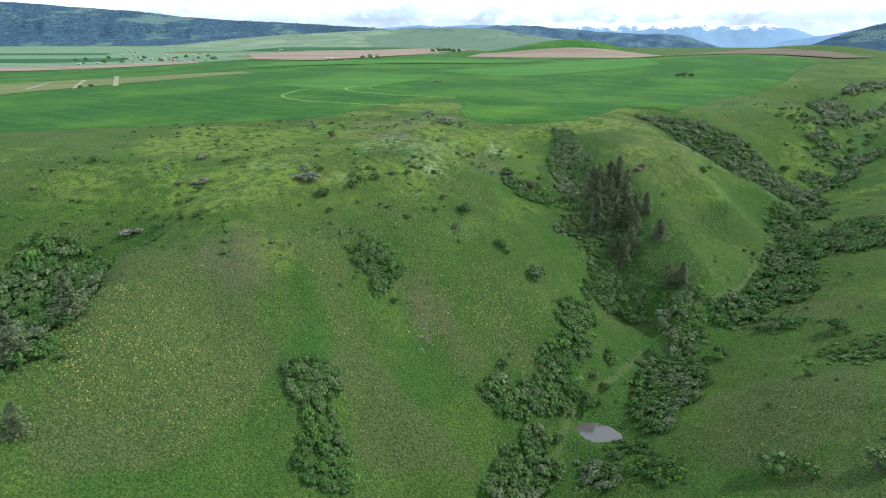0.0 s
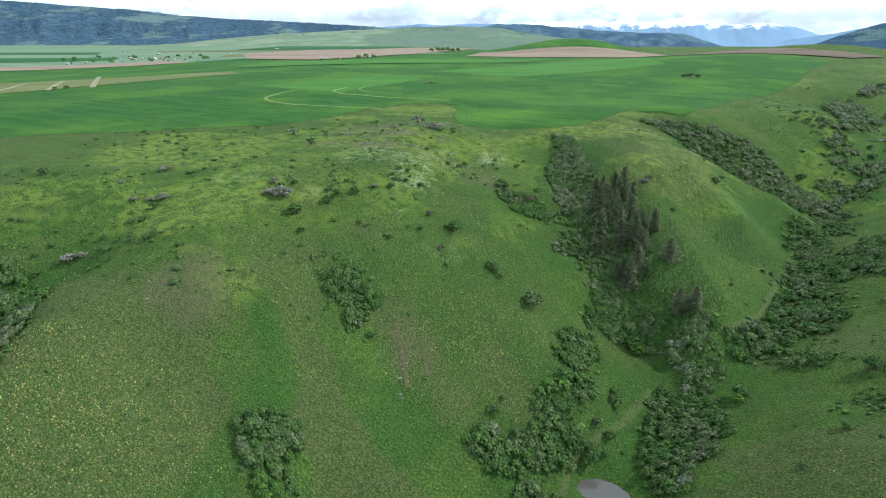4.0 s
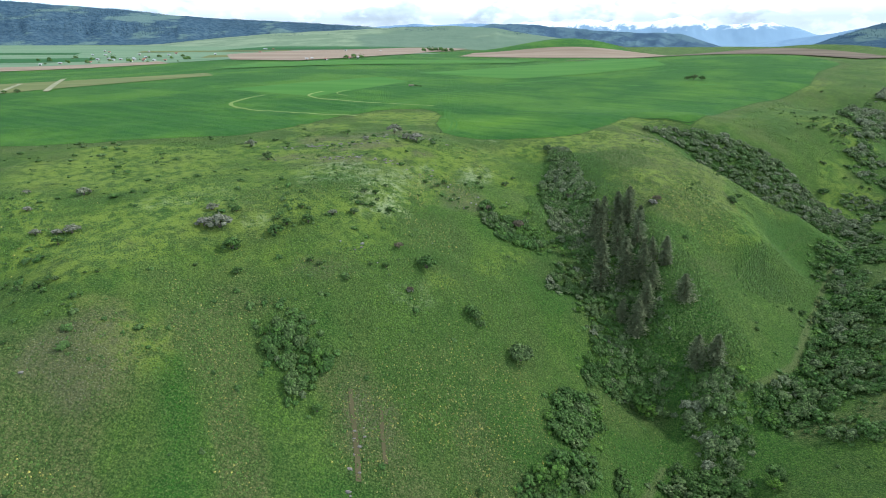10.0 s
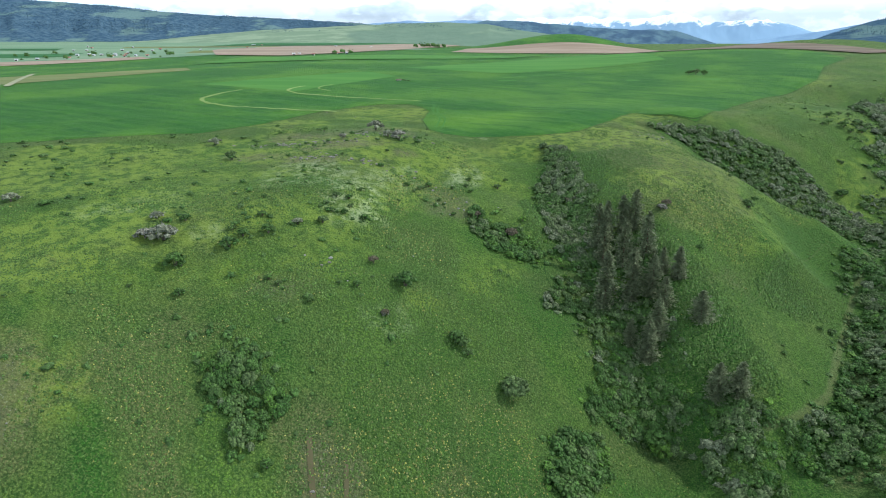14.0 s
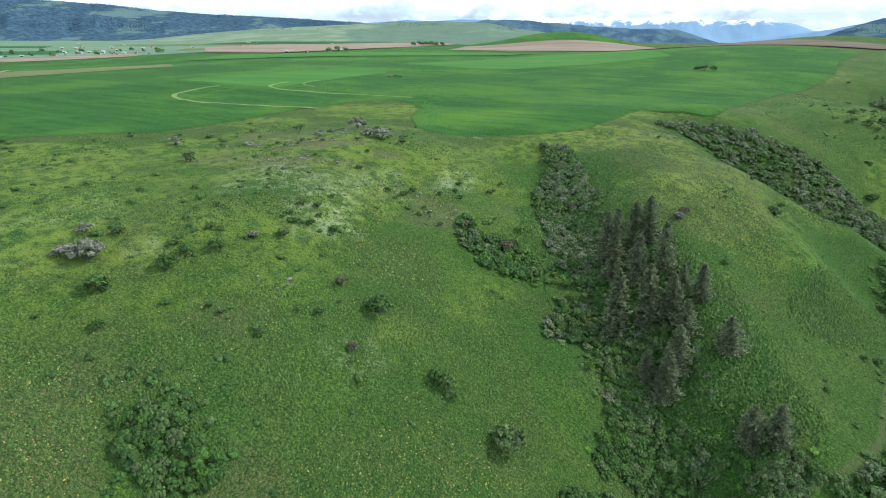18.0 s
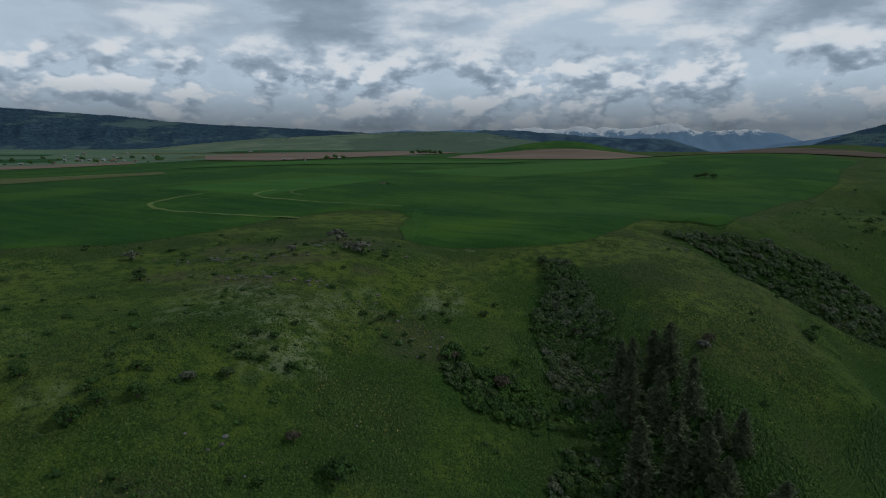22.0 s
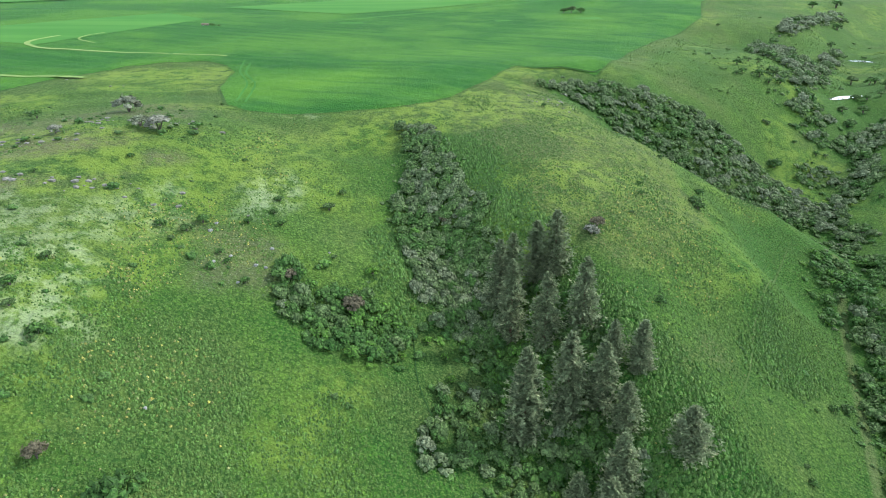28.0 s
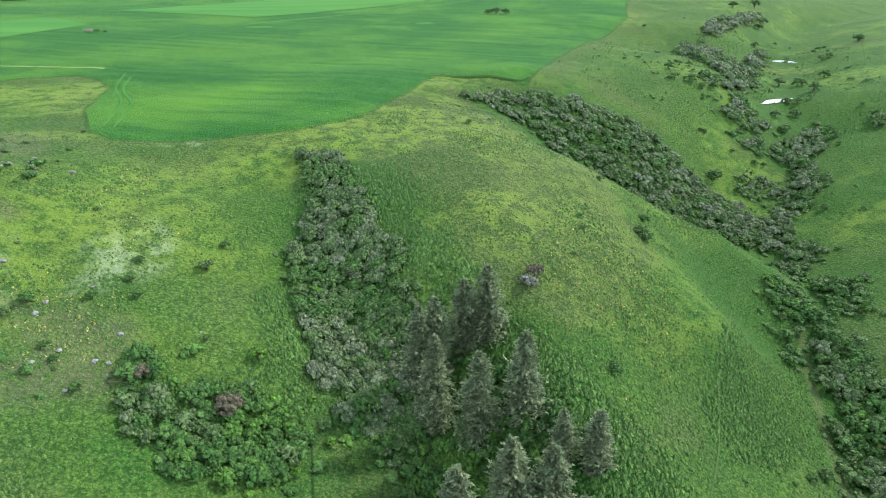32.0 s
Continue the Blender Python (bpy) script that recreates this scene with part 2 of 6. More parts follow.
def ground_material():
    m, add = material("meadow")
    pos = add("ShaderNodeNewGeometry").outputs["Position"]
    attr = {n: add("ShaderNodeAttribute", attribute_name=n).outputs["Fac"] for n in ("crop", "lush", "dry", "bloom", "gold", "track", "stony", "ripe")}
    wide, mid = noise_of(add, pos, 0.016, 4), noise_of(add, pos, 0.07, 6, 0.62)
    fine, grain, tuft = noise_of(add, pos, 0.55, 5, 0.65), noise_of(add, pos, 2.2, 3, 0.6), noise_of(add, pos, 5.5, 2, 0.6)
    c = blend(add, fade(add, mid, 0.36, 0.64), rgb(0.080, 0.160, 0.025), rgb(0.146, 0.232, 0.042))
    c = blend(add, times(add, fade(add, wide, 0.45, 0.66), 0.7), c, rgb(0.142, 0.188, 0.052))
    hue = noise_of(add, add("ShaderNodeVectorMath", {0: pos, 1: (0.075, 0.030, 0.03)}, operation="MULTIPLY").outputs[0], 1.0, 6, 0.68)
    c = blend(add, fade(add, hue, 0.50, 0.62, 0.0, 0.50), c, rgb(0.138, 0.140, 0.060))
    c = blend(add, fade(add, hue, 0.50, 0.36, 0.0, 0.60), c, rgb(0.126, 0.236, 0.031))
    c = blend(add, fade(add, noise_of(add, pos, 0.034, 5, 0.62), 0.49, 0.64, 0.0, 0.68), c, rgb(0.036, 0.096, 0.018))
    c = blend(add, attr["lush"], c, rgb(0.040, 0.134, 0.018))
    dry = add("ShaderNodeMath", {0: attr["dry"], 1: times(add, mid, 0.6)}, operation="ADD").outputs[0]
    c = blend(add, fade(add, dry, 0.50, 0.98, 0.0, 0.92), c, blend(add, fade(add, fine, 0.35, 0.65), rgb(0.118, 0.122, 0.050), rgb(0.215, 0.186, 0.096)))
    # clumps; soil and shade in the gaps between them painted dark
    bent = add("ShaderNodeVectorMath", {0: pos, 1: add("ShaderNodeTexNoise", {"Vector": pos, "Scale": 0.9, "Detail": 2.0}).outputs[1]}, operation="ADD").outputs[0]
    cells = add("ShaderNodeTexVoronoi", {"Vector": bent, "Scale": 1.25, "Randomness": 1.0})
    small = add("ShaderNodeTexVoronoi", {"Vector": bent, "Scale": 2.9, "Randomness": 1.0})
    each = add("ShaderNodeSeparateColor", {0: cells.outputs["Color"]}).outputs[0]
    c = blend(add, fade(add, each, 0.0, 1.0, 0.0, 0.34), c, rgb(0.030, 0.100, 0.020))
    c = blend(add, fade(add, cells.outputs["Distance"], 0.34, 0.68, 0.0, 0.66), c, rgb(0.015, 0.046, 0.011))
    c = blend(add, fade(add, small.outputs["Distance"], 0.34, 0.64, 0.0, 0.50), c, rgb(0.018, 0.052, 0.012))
    c = blend(add, fade(add, fine, 0.47, 0.62, 0.0, 0.36), c, rgb(0.024, 0.070, 0.016))
    c = blend(add, fade(add, grain, 0.48, 0.62, 0.0, 0.45), c, rgb(0.140, 0.205, 0.058))
    c = blend(add, fade(add, tuft, 0.46, 0.58, 0.0, 0.45), c, rgb(0.020, 0.056, 0.014))
    gold = times(add, attr["gold"], fade(add, noise_of(add, pos, 0.24, 5, 0.68), 0.38, 0.60))
    c = blend(add, times(add, gold, 0.66), c, rgb(0.188, 0.258, 0.044))
    stony = times(add, attr["stony"], fade(add, noise_of(add, pos, 0.42, 6, 0.75), 0.36, 0.52))
    pebble = add("ShaderNodeTexVoronoi", {"Vector": bent, "Scale": 1.7, "Randomness": 1.0})
    bare = blend(add, fade(add, pebble.outputs["Distance"], 0.12, 0.30), rgb(0.255, 0.245, 0.215), blend(add, grain, rgb(0.080, 0.082, 0.046), rgb(0.130, 0.118, 0.075)))
    c = blend(add, times(add, stony, 0.62), c, bare)
    white = times(add, attr["bloom"], fade(add, noise_of(add, pos, 0.26, 6, 0.72), 0.44, 0.60))
    c = blend(add, times(add, white, 0.36), c, rgb(0.42, 0.48, 0.30))
    # the sown field
    lane = add("ShaderNodeVectorRotate", {"Vector": pos, "Angle": 0.42}, rotation_type="Z_AXIS").outputs[0]
    stretch = add("ShaderNodeVectorMath", {0: lane, 1: (0.010, 0.16, 0.0)}, operation="MULTIPLY").outputs[0]
    rows = noise_of(add, stretch, 1.0, 4, 0.6)
    f = blend(add, fade(add, rows, 0.34, 0.66), rgb(0.024, 0.100, 0.020), rgb(0.040, 0.136, 0.022))
    f = blend(add, fade(add, noise_of(add, pos, 0.011, 6, 0.65), 0.45, 0.62, 0.0, 0.9), f, rgb(0.072, 0.178, 0.024))
    f = blend(add, fade(add, noise_of(add, pos, 0.03, 5, 0.7), 0.56, 0.70, 0.0, 0.5), f, rgb(0.016, 0.084, 0.020))
    f = blend(add, fade(add, noise_of(add, pos, 0.9, 4, 0.7), 0.40, 0.66, 0.35, 0.0), f, rgb(0.012, 0.059, 0.014))
    f = blend(add, times(add, attr["ripe"], fade(add, rows, 0.36, 0.60, 0.25, 0.65)), f, rgb(0.100, 0.215, 0.026))
    edge = add("ShaderNodeMath", {0: attr["crop"], 1: times(add, mid, 1.4)}, operation="ADD").outputs[0]
    c = blend(add, fade(add, edge, -0.8, 0.3, 0.0, 0.45), c, rgb(0.016, 0.052, 0.014))
    c = blend(add, fade(add, edge, 0.7, 1.1), c, f)
    worn = fade(add, add("ShaderNodeMath", {0: attr["track"], 1: times(add, fine, 1.2)}, operation="ADD").outputs[0], 1.1, 2.3, 0.60, 0.0)
    c = blend(add, worn, c, blend(add, grain, rgb(0.070, 0.098, 0.036), rgb(0.135, 0.150, 0.070)))
    heap = add("ShaderNodeMath", {0: times(add, grain, 0.7), 1: times(add, tuft, 0.35)}, operation="ADD").outputs[0]
    mound = add("ShaderNodeMath", {0: heap, 1: times(add, cells.outputs["Distance"], 0.45)}, operation="SUBTRACT").outputs[0]
    bump = add("ShaderNodeBump", {"Strength": 1.0, "Distance": 0.65, "Height": mound}).outputs[0]
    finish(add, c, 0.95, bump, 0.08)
    return m


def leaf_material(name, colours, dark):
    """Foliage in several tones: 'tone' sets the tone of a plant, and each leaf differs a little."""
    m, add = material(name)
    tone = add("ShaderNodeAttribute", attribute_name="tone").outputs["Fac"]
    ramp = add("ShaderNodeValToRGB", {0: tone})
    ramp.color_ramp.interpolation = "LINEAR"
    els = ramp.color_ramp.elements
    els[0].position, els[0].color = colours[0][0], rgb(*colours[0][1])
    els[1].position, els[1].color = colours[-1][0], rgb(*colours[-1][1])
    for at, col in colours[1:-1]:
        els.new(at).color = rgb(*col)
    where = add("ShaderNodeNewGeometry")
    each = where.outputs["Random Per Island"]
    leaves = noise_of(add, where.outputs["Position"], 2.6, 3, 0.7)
    # random leaves mixed darker: tone variation, and painted shade for the gaps
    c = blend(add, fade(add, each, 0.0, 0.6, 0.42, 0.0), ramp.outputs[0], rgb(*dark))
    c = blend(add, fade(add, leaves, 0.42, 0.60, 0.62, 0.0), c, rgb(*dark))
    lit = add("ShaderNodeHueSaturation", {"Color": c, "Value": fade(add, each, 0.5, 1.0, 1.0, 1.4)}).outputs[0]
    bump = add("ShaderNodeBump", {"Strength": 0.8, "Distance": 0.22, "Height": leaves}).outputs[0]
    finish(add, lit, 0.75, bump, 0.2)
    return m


def plain_material(name, a, b, scale, roughness=0.85, bump=0.3, metal=0.0):
    m, add = material(name)
    co = add("ShaderNodeTexCoord").outputs["Object"]
    n = noise_of(add, co, scale, 5, 0.6)
    c = blend(add, fade(add, n, 0.3, 0.7), rgb(*a), rgb(*b))
    nm = add("ShaderNodeBump", {"Strength": bump, "Distance": 0.1, "Height": n}).outputs[0]
    finish(add, c, roughness, nm, 0.25, metal)
    return m


MEADOW = ground_material()
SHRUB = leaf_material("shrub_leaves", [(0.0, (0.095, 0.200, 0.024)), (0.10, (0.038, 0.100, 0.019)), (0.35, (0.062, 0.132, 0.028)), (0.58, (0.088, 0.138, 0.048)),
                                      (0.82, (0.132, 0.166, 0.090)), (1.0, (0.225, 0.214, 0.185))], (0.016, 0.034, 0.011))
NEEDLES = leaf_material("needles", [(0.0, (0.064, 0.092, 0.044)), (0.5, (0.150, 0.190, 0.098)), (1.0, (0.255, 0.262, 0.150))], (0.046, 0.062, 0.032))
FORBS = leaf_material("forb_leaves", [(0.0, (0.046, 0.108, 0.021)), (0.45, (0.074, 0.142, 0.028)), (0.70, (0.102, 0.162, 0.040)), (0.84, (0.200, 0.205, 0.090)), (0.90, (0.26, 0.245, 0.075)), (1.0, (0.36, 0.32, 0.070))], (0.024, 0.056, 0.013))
BARK = plain_material("bark", (0.070, 0.046, 0.032), (0.135, 0.085, 0.058), 3.0, 0.95, 0.8)
STEM = plain_material("stem_bark", (0.060, 0.050, 0.042), (0.115, 0.100, 0.086), 4.0, 0.95, 0.5)
PALE_STONE = plain_material("lichened_stone", (0.15, 0.15, 0.15), (0.27, 0.27, 0.26), 1.8, 0.9, 0.6)
STONE = plain_material("basalt", (0.105, 0.098, 0.094), (0.215, 0.205, 0.190), 1.6, 0.9, 0.6)


# ---- mesh helpers ----
def mesh_of(name, verts, faces, mat, tones=None, smooth=False):
    """A mesh from numpy arrays; faces all of one size."""
    verts, faces = np.asarray(verts, np.float32), np.asarray(faces, np.int32)
    me = bpy.data.meshes.new(name)
    n, k = faces.shape
    me.vertices.add(len(verts))
    me.vertices.foreach_set("co", verts.ravel())
    me.loops.add(n * k)
    me.loops.foreach_set("vertex_index", faces.ravel())
    me.polygons.add(n)
    me.polygons.foreach_set("loop_start", np.arange(0, n * k, k, dtype=np.int32))
    me.polygons.foreach_set("use_smooth", np.full(n, smooth))
    me.update(calc_edges=True)
    if tones is not None:
        me.attributes.new("tone", "FLOAT", "POINT").data.foreach_set("value", np.asarray(tones, np.float32))
    me.materials.append(mat)
    return me


def part(name, data, parent, label="", m=None):
    """A mesh of its own under a thing or a part."""
    ob = new(name, data)
    ob.parent = parent
    if m is not None:
        ob.matrix_basis = m
    return tagged(ob, label)


def thing(name, m, label, category, group="", kind=""):
    e = new(name)
    e.matrix_basis = m
    return tagged(e, label, category, group, kind)


def scatter(outline, gap, rng):
    """Points within an outline, about gap apart."""
    xs, ys = [p[0] for p in outline], [p[1] for p in outline]
    gx, gy = np.meshgrid(np.arange(min(xs), max(xs) + gap, gap), np.arange(min(ys), max(ys) + gap, gap))
    gx, gy = gx.ravel() + rng.uniform(-0.45, 0.45, gx.size) * gap, gy.ravel() + rng.uniform(-0.45, 0.45, gy.size) * gap
    keep = (inside(outline, gx, gy) > -0.25 * gap + (rough(gx, gy, 9, 40, 2) - 0.5) * 9) & (rng.random(gx.size) < 0.9)
    return gx[keep], gy[keep]


# ---- ground ----
PATCHES = {k: [] for k in ("dry", "lush", "bloom", "gold", "forb", "flower", "stony", "carpet", "ripe")}


def patch(kind, amount, outline):
    """A patch of the meadow where one kind of growth prevails."""
    PATCHES[kind].append((outline, amount))


# sparse dry ground
patch('dry', 0.95, [(58, 262), (78, 320), (100, 350), (112, 310), (122, 262), (108, 235), (84, 225), (68, 226)])
patch('dry', 0.5, [(60, 20), (140, 60), (170, 10), (100, -40)])
patch('dry', 0.95, [(-153, 85), (-146, 97), (-116, 80), (-113, 64), (-115, 47), (-125, 29), (-128, 24), (-132, 40)])
patch('dry', 1.0, [(-61, 69), (-54, 78), (-46, 64), (-49, 50), (-29, 53), (-19, 42), (-49, 32), (-53, 45), (-58, 52)])
patch('dry', 0.55, [(-136, 89), (-97, 102), (-81, 86), (-88, 60), (-97, 41), (-113, 44)])
patch('dry', 0.7, [(-84, 117), (-70, 123), (-62, 105), (-60, 83), (-69, 84), (-77, 93)])
patch('dry', 0.65, [(-45, 113), (-30, 116), (-14, 91), (-7, 80), (-20, 74), (-36, 84)])
patch('dry', 0.7, [(63, 72), (110, 63), (95, 37), (65, 55), (59, 64)])
patch('dry', 0.6, [(84, 122), (115, 130), (147, 125), (134, 103), (109, 117), (88, 115)])
patch('dry', 0.35, [(-97, 285), (-28, 309), (-16, 265), (-32, 236), (-81, 205), (-101, 241)])
patch('dry', 1.0, [(-112, 103), (-98, 103), (-87, 84), (-95, 78)])
patch('dry', 0.8, [(-47, 106), (-39, 108), (-30, 89), (-37, 88)])
patch('dry', 0.6, [(58, 235), (99, 340), (120, 267), (115, 229), (75, 197)])
patch('dry', 0.7, [(61, 244), (79, 294), (95, 278), (143, 295), (81, 215), (66, 222)])
patch('dry', 0.5, [(73, 184), (100, 200), (96, 184), (77, 174)])
patch('dry', 0.7, [(-63, 261), (-37, 263), (-25, 253), (-46, 234), (-54, 237)])
patch('dry', 0.75, [(-131, 28), (-139, 74), (-116, 78), (-89, 73), (-79, 57), (-80, 33), (-96, 11), (-121, 1)])
patch('dry', 0.75, [(-60, 70), (-52, 76), (-39, 61), (-22, 49), (-15, 42), (-45, 32), (-54, 44)])
patch('dry', 0.7, [(47, 57), (70, 64), (95, 61), (109, 56), (93, 29), (69, 26), (52, 35)])
patch('dry', 0.6, [(-14, 102), (0, 112), (11, 93), (18, 80), (4, 76), (-9, 84)])
patch('dry', 0.65, [(-92, 114), (-77, 127), (-61, 125), (-65, 113), (-75, 96), (-87, 97)])
patch('dry', 0.5, [(53, 334), (86, 345), (98, 294), (76, 255), (59, 249), (48, 279)])
patch('dry', 0.6, [(-44, 104), (-32, 112), (-22, 104), (-18, 86), (-30, 78), (-42, 88)])
patch('flower', 1.5, [(-131, 28), (-139, 64), (-116, 68), (-89, 63), (-79, 47), (-80, 33), (-96, 11), (-121, 1)])
patch('flower', 1.5, [(-14, 102), (0, 118), (12, 128), (20, 110), (14, 90), (4, 76), (-9, 84)])
patch('flower', 1.3, [(-44, 104), (-32, 112), (-22, 104), (-18, 86), (-30, 78), (-42, 88)])
patch('flower', 1.2, [(60, 60), (80, 56), (96, 40), (84, 24), (62, 34)])
# lush grass
patch('lush', 0.8, [(24, 74), (40, 86), (60, 112), (66, 104), (48, 84), (38, 68)])
patch('lush', 0.8, [(8, 180), (30, 190), (40, 170), (24, 150), (12, 158)])
patch('lush', 0.8, [(60, 176), (72, 178), (84, 160), (70, 140), (58, 150)])
patch('lush', 0.8, [(262, 344), (290, 372), (390, 490), (400, 480), (300, 362)])
patch('lush', 1.0, [(-81, 91), (-71, 82), (-59, 58), (-66, 52), (-75, 62)])
patch('lush', 0.6, [(-112, 79), (-98, 85), (-91, 68), (-98, 56), (-108, 63)])
patch('lush', 0.7, [(-39, 83), (-28, 82), (-23, 64), (-36, 49), (-46, 62)])
patch('lush', 0.7, [(-219, 153), (-161, 161), (-144, 126), (-192, 112)])
patch('lush', 0.9, [(37, 121), (66, 129), (59, 108), (36, 92)])
patch('lush', 1.0, [(-83, 90), (-76, 96), (-68, 78), (-76, 74)])
patch('lush', 0.8, [(110, 215), (167, 276), (146, 227), (109, 195), (103, 201)])
patch('lush', 0.9, [(114, 234), (158, 263), (152, 238), (115, 206), (103, 217)])
patch('lush', 0.45, [(-35, 180), (-11, 189), (-4, 176), (-4, 161), (-29, 158)])
patch('lush', 0.7, [(7, 188), (24, 185), (23, 172), (15, 167), (10, 179)])
patch("lush", 1.0, [(42, 275), (57, 265), (58, 249), (60, 237), (64, 222), (56, 217), (52, 220), (49, 230), (47, 247), (43, 264)])
patch("lush", 1.0, [(62, 214), (70, 205), (76, 190), (82, 172), (86, 160), (78, 152), (68, 158), (66, 175), (64, 190), (58, 205)])
patch('lush', 1.0, [(-83, 96), (-78, 97), (-69, 81), (-64, 71), (-69, 68), (-80, 85)])
patch('lush', 0.9, [(-113, 76), (-106, 78), (-100, 69), (-105, 64)])
patch('lush', 0.8, [(-38, 109), (-27, 108), (-20, 91), (-18, 83), (-31, 84)])
patch('lush', 0.7, [(-52, 128), (-44, 130), (-40, 118), (-46, 112), (-52, 118)])
patch('gold', 0.7, [(-94, 101), (-86, 103), (-81, 93), (-88, 90)])
patch('gold', 0.7, [(-148, 130), (-110, 125), (-108, 115), (-126, 106), (-133, 107)])
patch('gold', 0.6, [(49, 194), (54, 187), (51, 180), (43, 183)])
patch('dry', 0.8, [(-71, 90), (-64, 93), (-57, 82), (-51, 70), (-60, 67), (-66, 79)])
patch('dry', 0.75, [(-108, 97), (-97, 107), (-87, 94), (-86, 80), (-97, 74), (-109, 83)])
patch('flower', 1.2, [(-71, 90), (-64, 93), (-57, 82), (-51, 70), (-60, 67), (-66, 79)])
# white flowers
patch('bloom', 1, [(-49, 190), (-34, 211), (-31, 182), (-44, 173)])
patch('bloom', 0.7, [(-74, 213), (-32, 230), (-17, 222), (-47, 191), (-72, 191)])
patch('bloom', 1, [(-83, 159), (-76, 160), (-74, 155), (-81, 153)])
patch('bloom', 0.8, [(-32, 140), (-20, 146), (-19, 138), (-28, 134)])
patch('bloom', 0.8, [(-8, 238), (2, 244), (2, 231), (-8, 225)])
patch('bloom', 0.5, [(-124, 166), (-97, 179), (-80, 170), (-118, 157)])
patch('bloom', 0.9, [(-31, 234), (-21, 238), (-21, 229), (-31, 227)])
patch('bloom', 0.9, [(-10, 237), (5, 242), (-2, 224), (-11, 224)])
patch('bloom', 0.9, [(-41, 200), (-34, 201), (-37, 196), (-40, 197)])
patch('bloom', 1, [(-1, 298), (9, 298), (8, 295), (-1, 294)])
# bands of stony, thinly grown ground on the knoll
patch('stony', 1, [(-73, 228), (-59, 227), (-45, 230), (-36, 237), (-32, 246), (-24, 249), (-21, 245), (-29, 237), (-43, 225), (-56, 219), (-69, 219)])
patch('stony', 1, [(-72, 247), (-63, 249), (-50, 251), (-36, 252), (-34, 248), (-47, 240), (-59, 238), (-67, 239)])
patch('stony', 0.8, [(-94, 275), (-84, 281), (-70, 282), (-54, 290), (-40, 300), (-27, 302), (-25, 291), (-31, 271), (-48, 275), (-60, 260), (-80, 265), (-89, 262)])
patch('stony', 0.8, [(-105, 236), (-88, 240), (-76, 238), (-78, 228), (-96, 226)])
patch('stony', 0.8, [(-20, 224), (-12, 223), (-4, 219), (0, 212), (-2, 202), (-9, 198), (-14, 199)])
patch('stony', 0.7, [(-62, 143), (-44, 150), (-38, 143), (-48, 132), (-62, 134)])
patch('stony', 0.8, [(-37, 104), (-32, 104), (-29, 80), (-34, 79)])
patch('stony', 0.7, [(-29, 102), (-25, 102), (-22, 84), (-26, 84)])
patch('stony', 0.7, [(-112, 96), (-98, 100), (-88, 84), (-96, 74), (-110, 80)])
patch('lush', 0.9, [(-79, 241), (-63, 238), (-48, 238), (-46, 235), (-59, 228), (-76, 234)])
patch('lush', 0.8, [(0, 194), (6, 191), (8, 187), (1, 185), (-1, 188)])
patch('bloom', 0.9, [(-68, 219), (-57, 220), (-53, 217), (-56, 210), (-60, 202), (-63, 204)])
patch('bloom', 1, [(-52, 187), (-46, 198), (-39, 202), (-33, 202), (-36, 194), (-37, 182), (-45, 180), (-50, 184)])
patch('bloom', 1, [(-9, 227), (-5, 238), (-1, 241), (-1, 225), (-6, 224)])
patch('forb', 1, [(111, 204), (127, 214), (134, 203), (128, 191), (109, 184), (105, 194)])
patch('gold', 0.9, [(-32, 230), (-26, 238), (-17, 239), (-21, 232), (-28, 227)])
patch('flower', 1.6, [(-29, 198), (-32, 220), (-25, 230), (-14, 232), (-2, 219), (-1, 211), (-15, 206), (-23, 194)])
patch('flower', 1.2, [(8, 243), (-20, 252), (-12, 260), (-6, 274), (-1, 264), (-11, 247)])
# yellow-green grass
patch('gold', 0.9, [(-136, 158), (-105, 187), (-85, 171), (-95, 129), (-118, 107), (-148, 120)])
patch('gold', 0.8, [(-173, 215), (-140, 243), (-113, 239), (-113, 197), (-145, 172)])
patch('gold', 0.5, [(-100, 97), (-88, 110), (-81, 91), (-91, 82)])
patch('gold', 0.7, [(-68, 143), (-35, 163), (-39, 145), (-64, 135)])
patch('gold', 0.7, [(-154, 185), (-108, 206), (-78, 191), (-95, 173), (-146, 174)])
patch('gold', 0.5, [(-97, 104), (-86, 103), (-82, 93), (-92, 94)])
patch('gold', 0.6, [(5, 184), (17, 183), (11, 160), (-1, 165)])
patch('gold', 0.6, [(1, 182), (16, 179), (13, 165), (5, 174)])
patch('gold', 0.5, [(68, 242), (77, 241), (72, 230), (63, 232)])
patch('gold', 0.8, [(27, 285), (36, 278), (28, 269)])
patch('gold', 0.8, [(-40, 197), (-27, 212), (-16, 223), (-15, 208), (-26, 187), (-37, 186)])
patch('gold', 0.4, [(-5, 259), (21, 282), (24, 271), (-2, 250)])
patch('gold', 0.45, [(92, 300), (104, 306), (126, 285), (150, 262), (160, 252), (140, 252), (115, 272)])
patch('gold', 0.42, [(70, 240), (100, 290), (130, 250), (125, 215), (95, 195), (75, 205)])
patch('gold', 0.6, [(88, 250), (104, 255), (112, 235), (100, 222), (88, 232)])
patch('lush', 0.5, [(205, 330), (300, 450), (420, 560), (520, 520), (400, 380), (300, 280), (215, 270)])
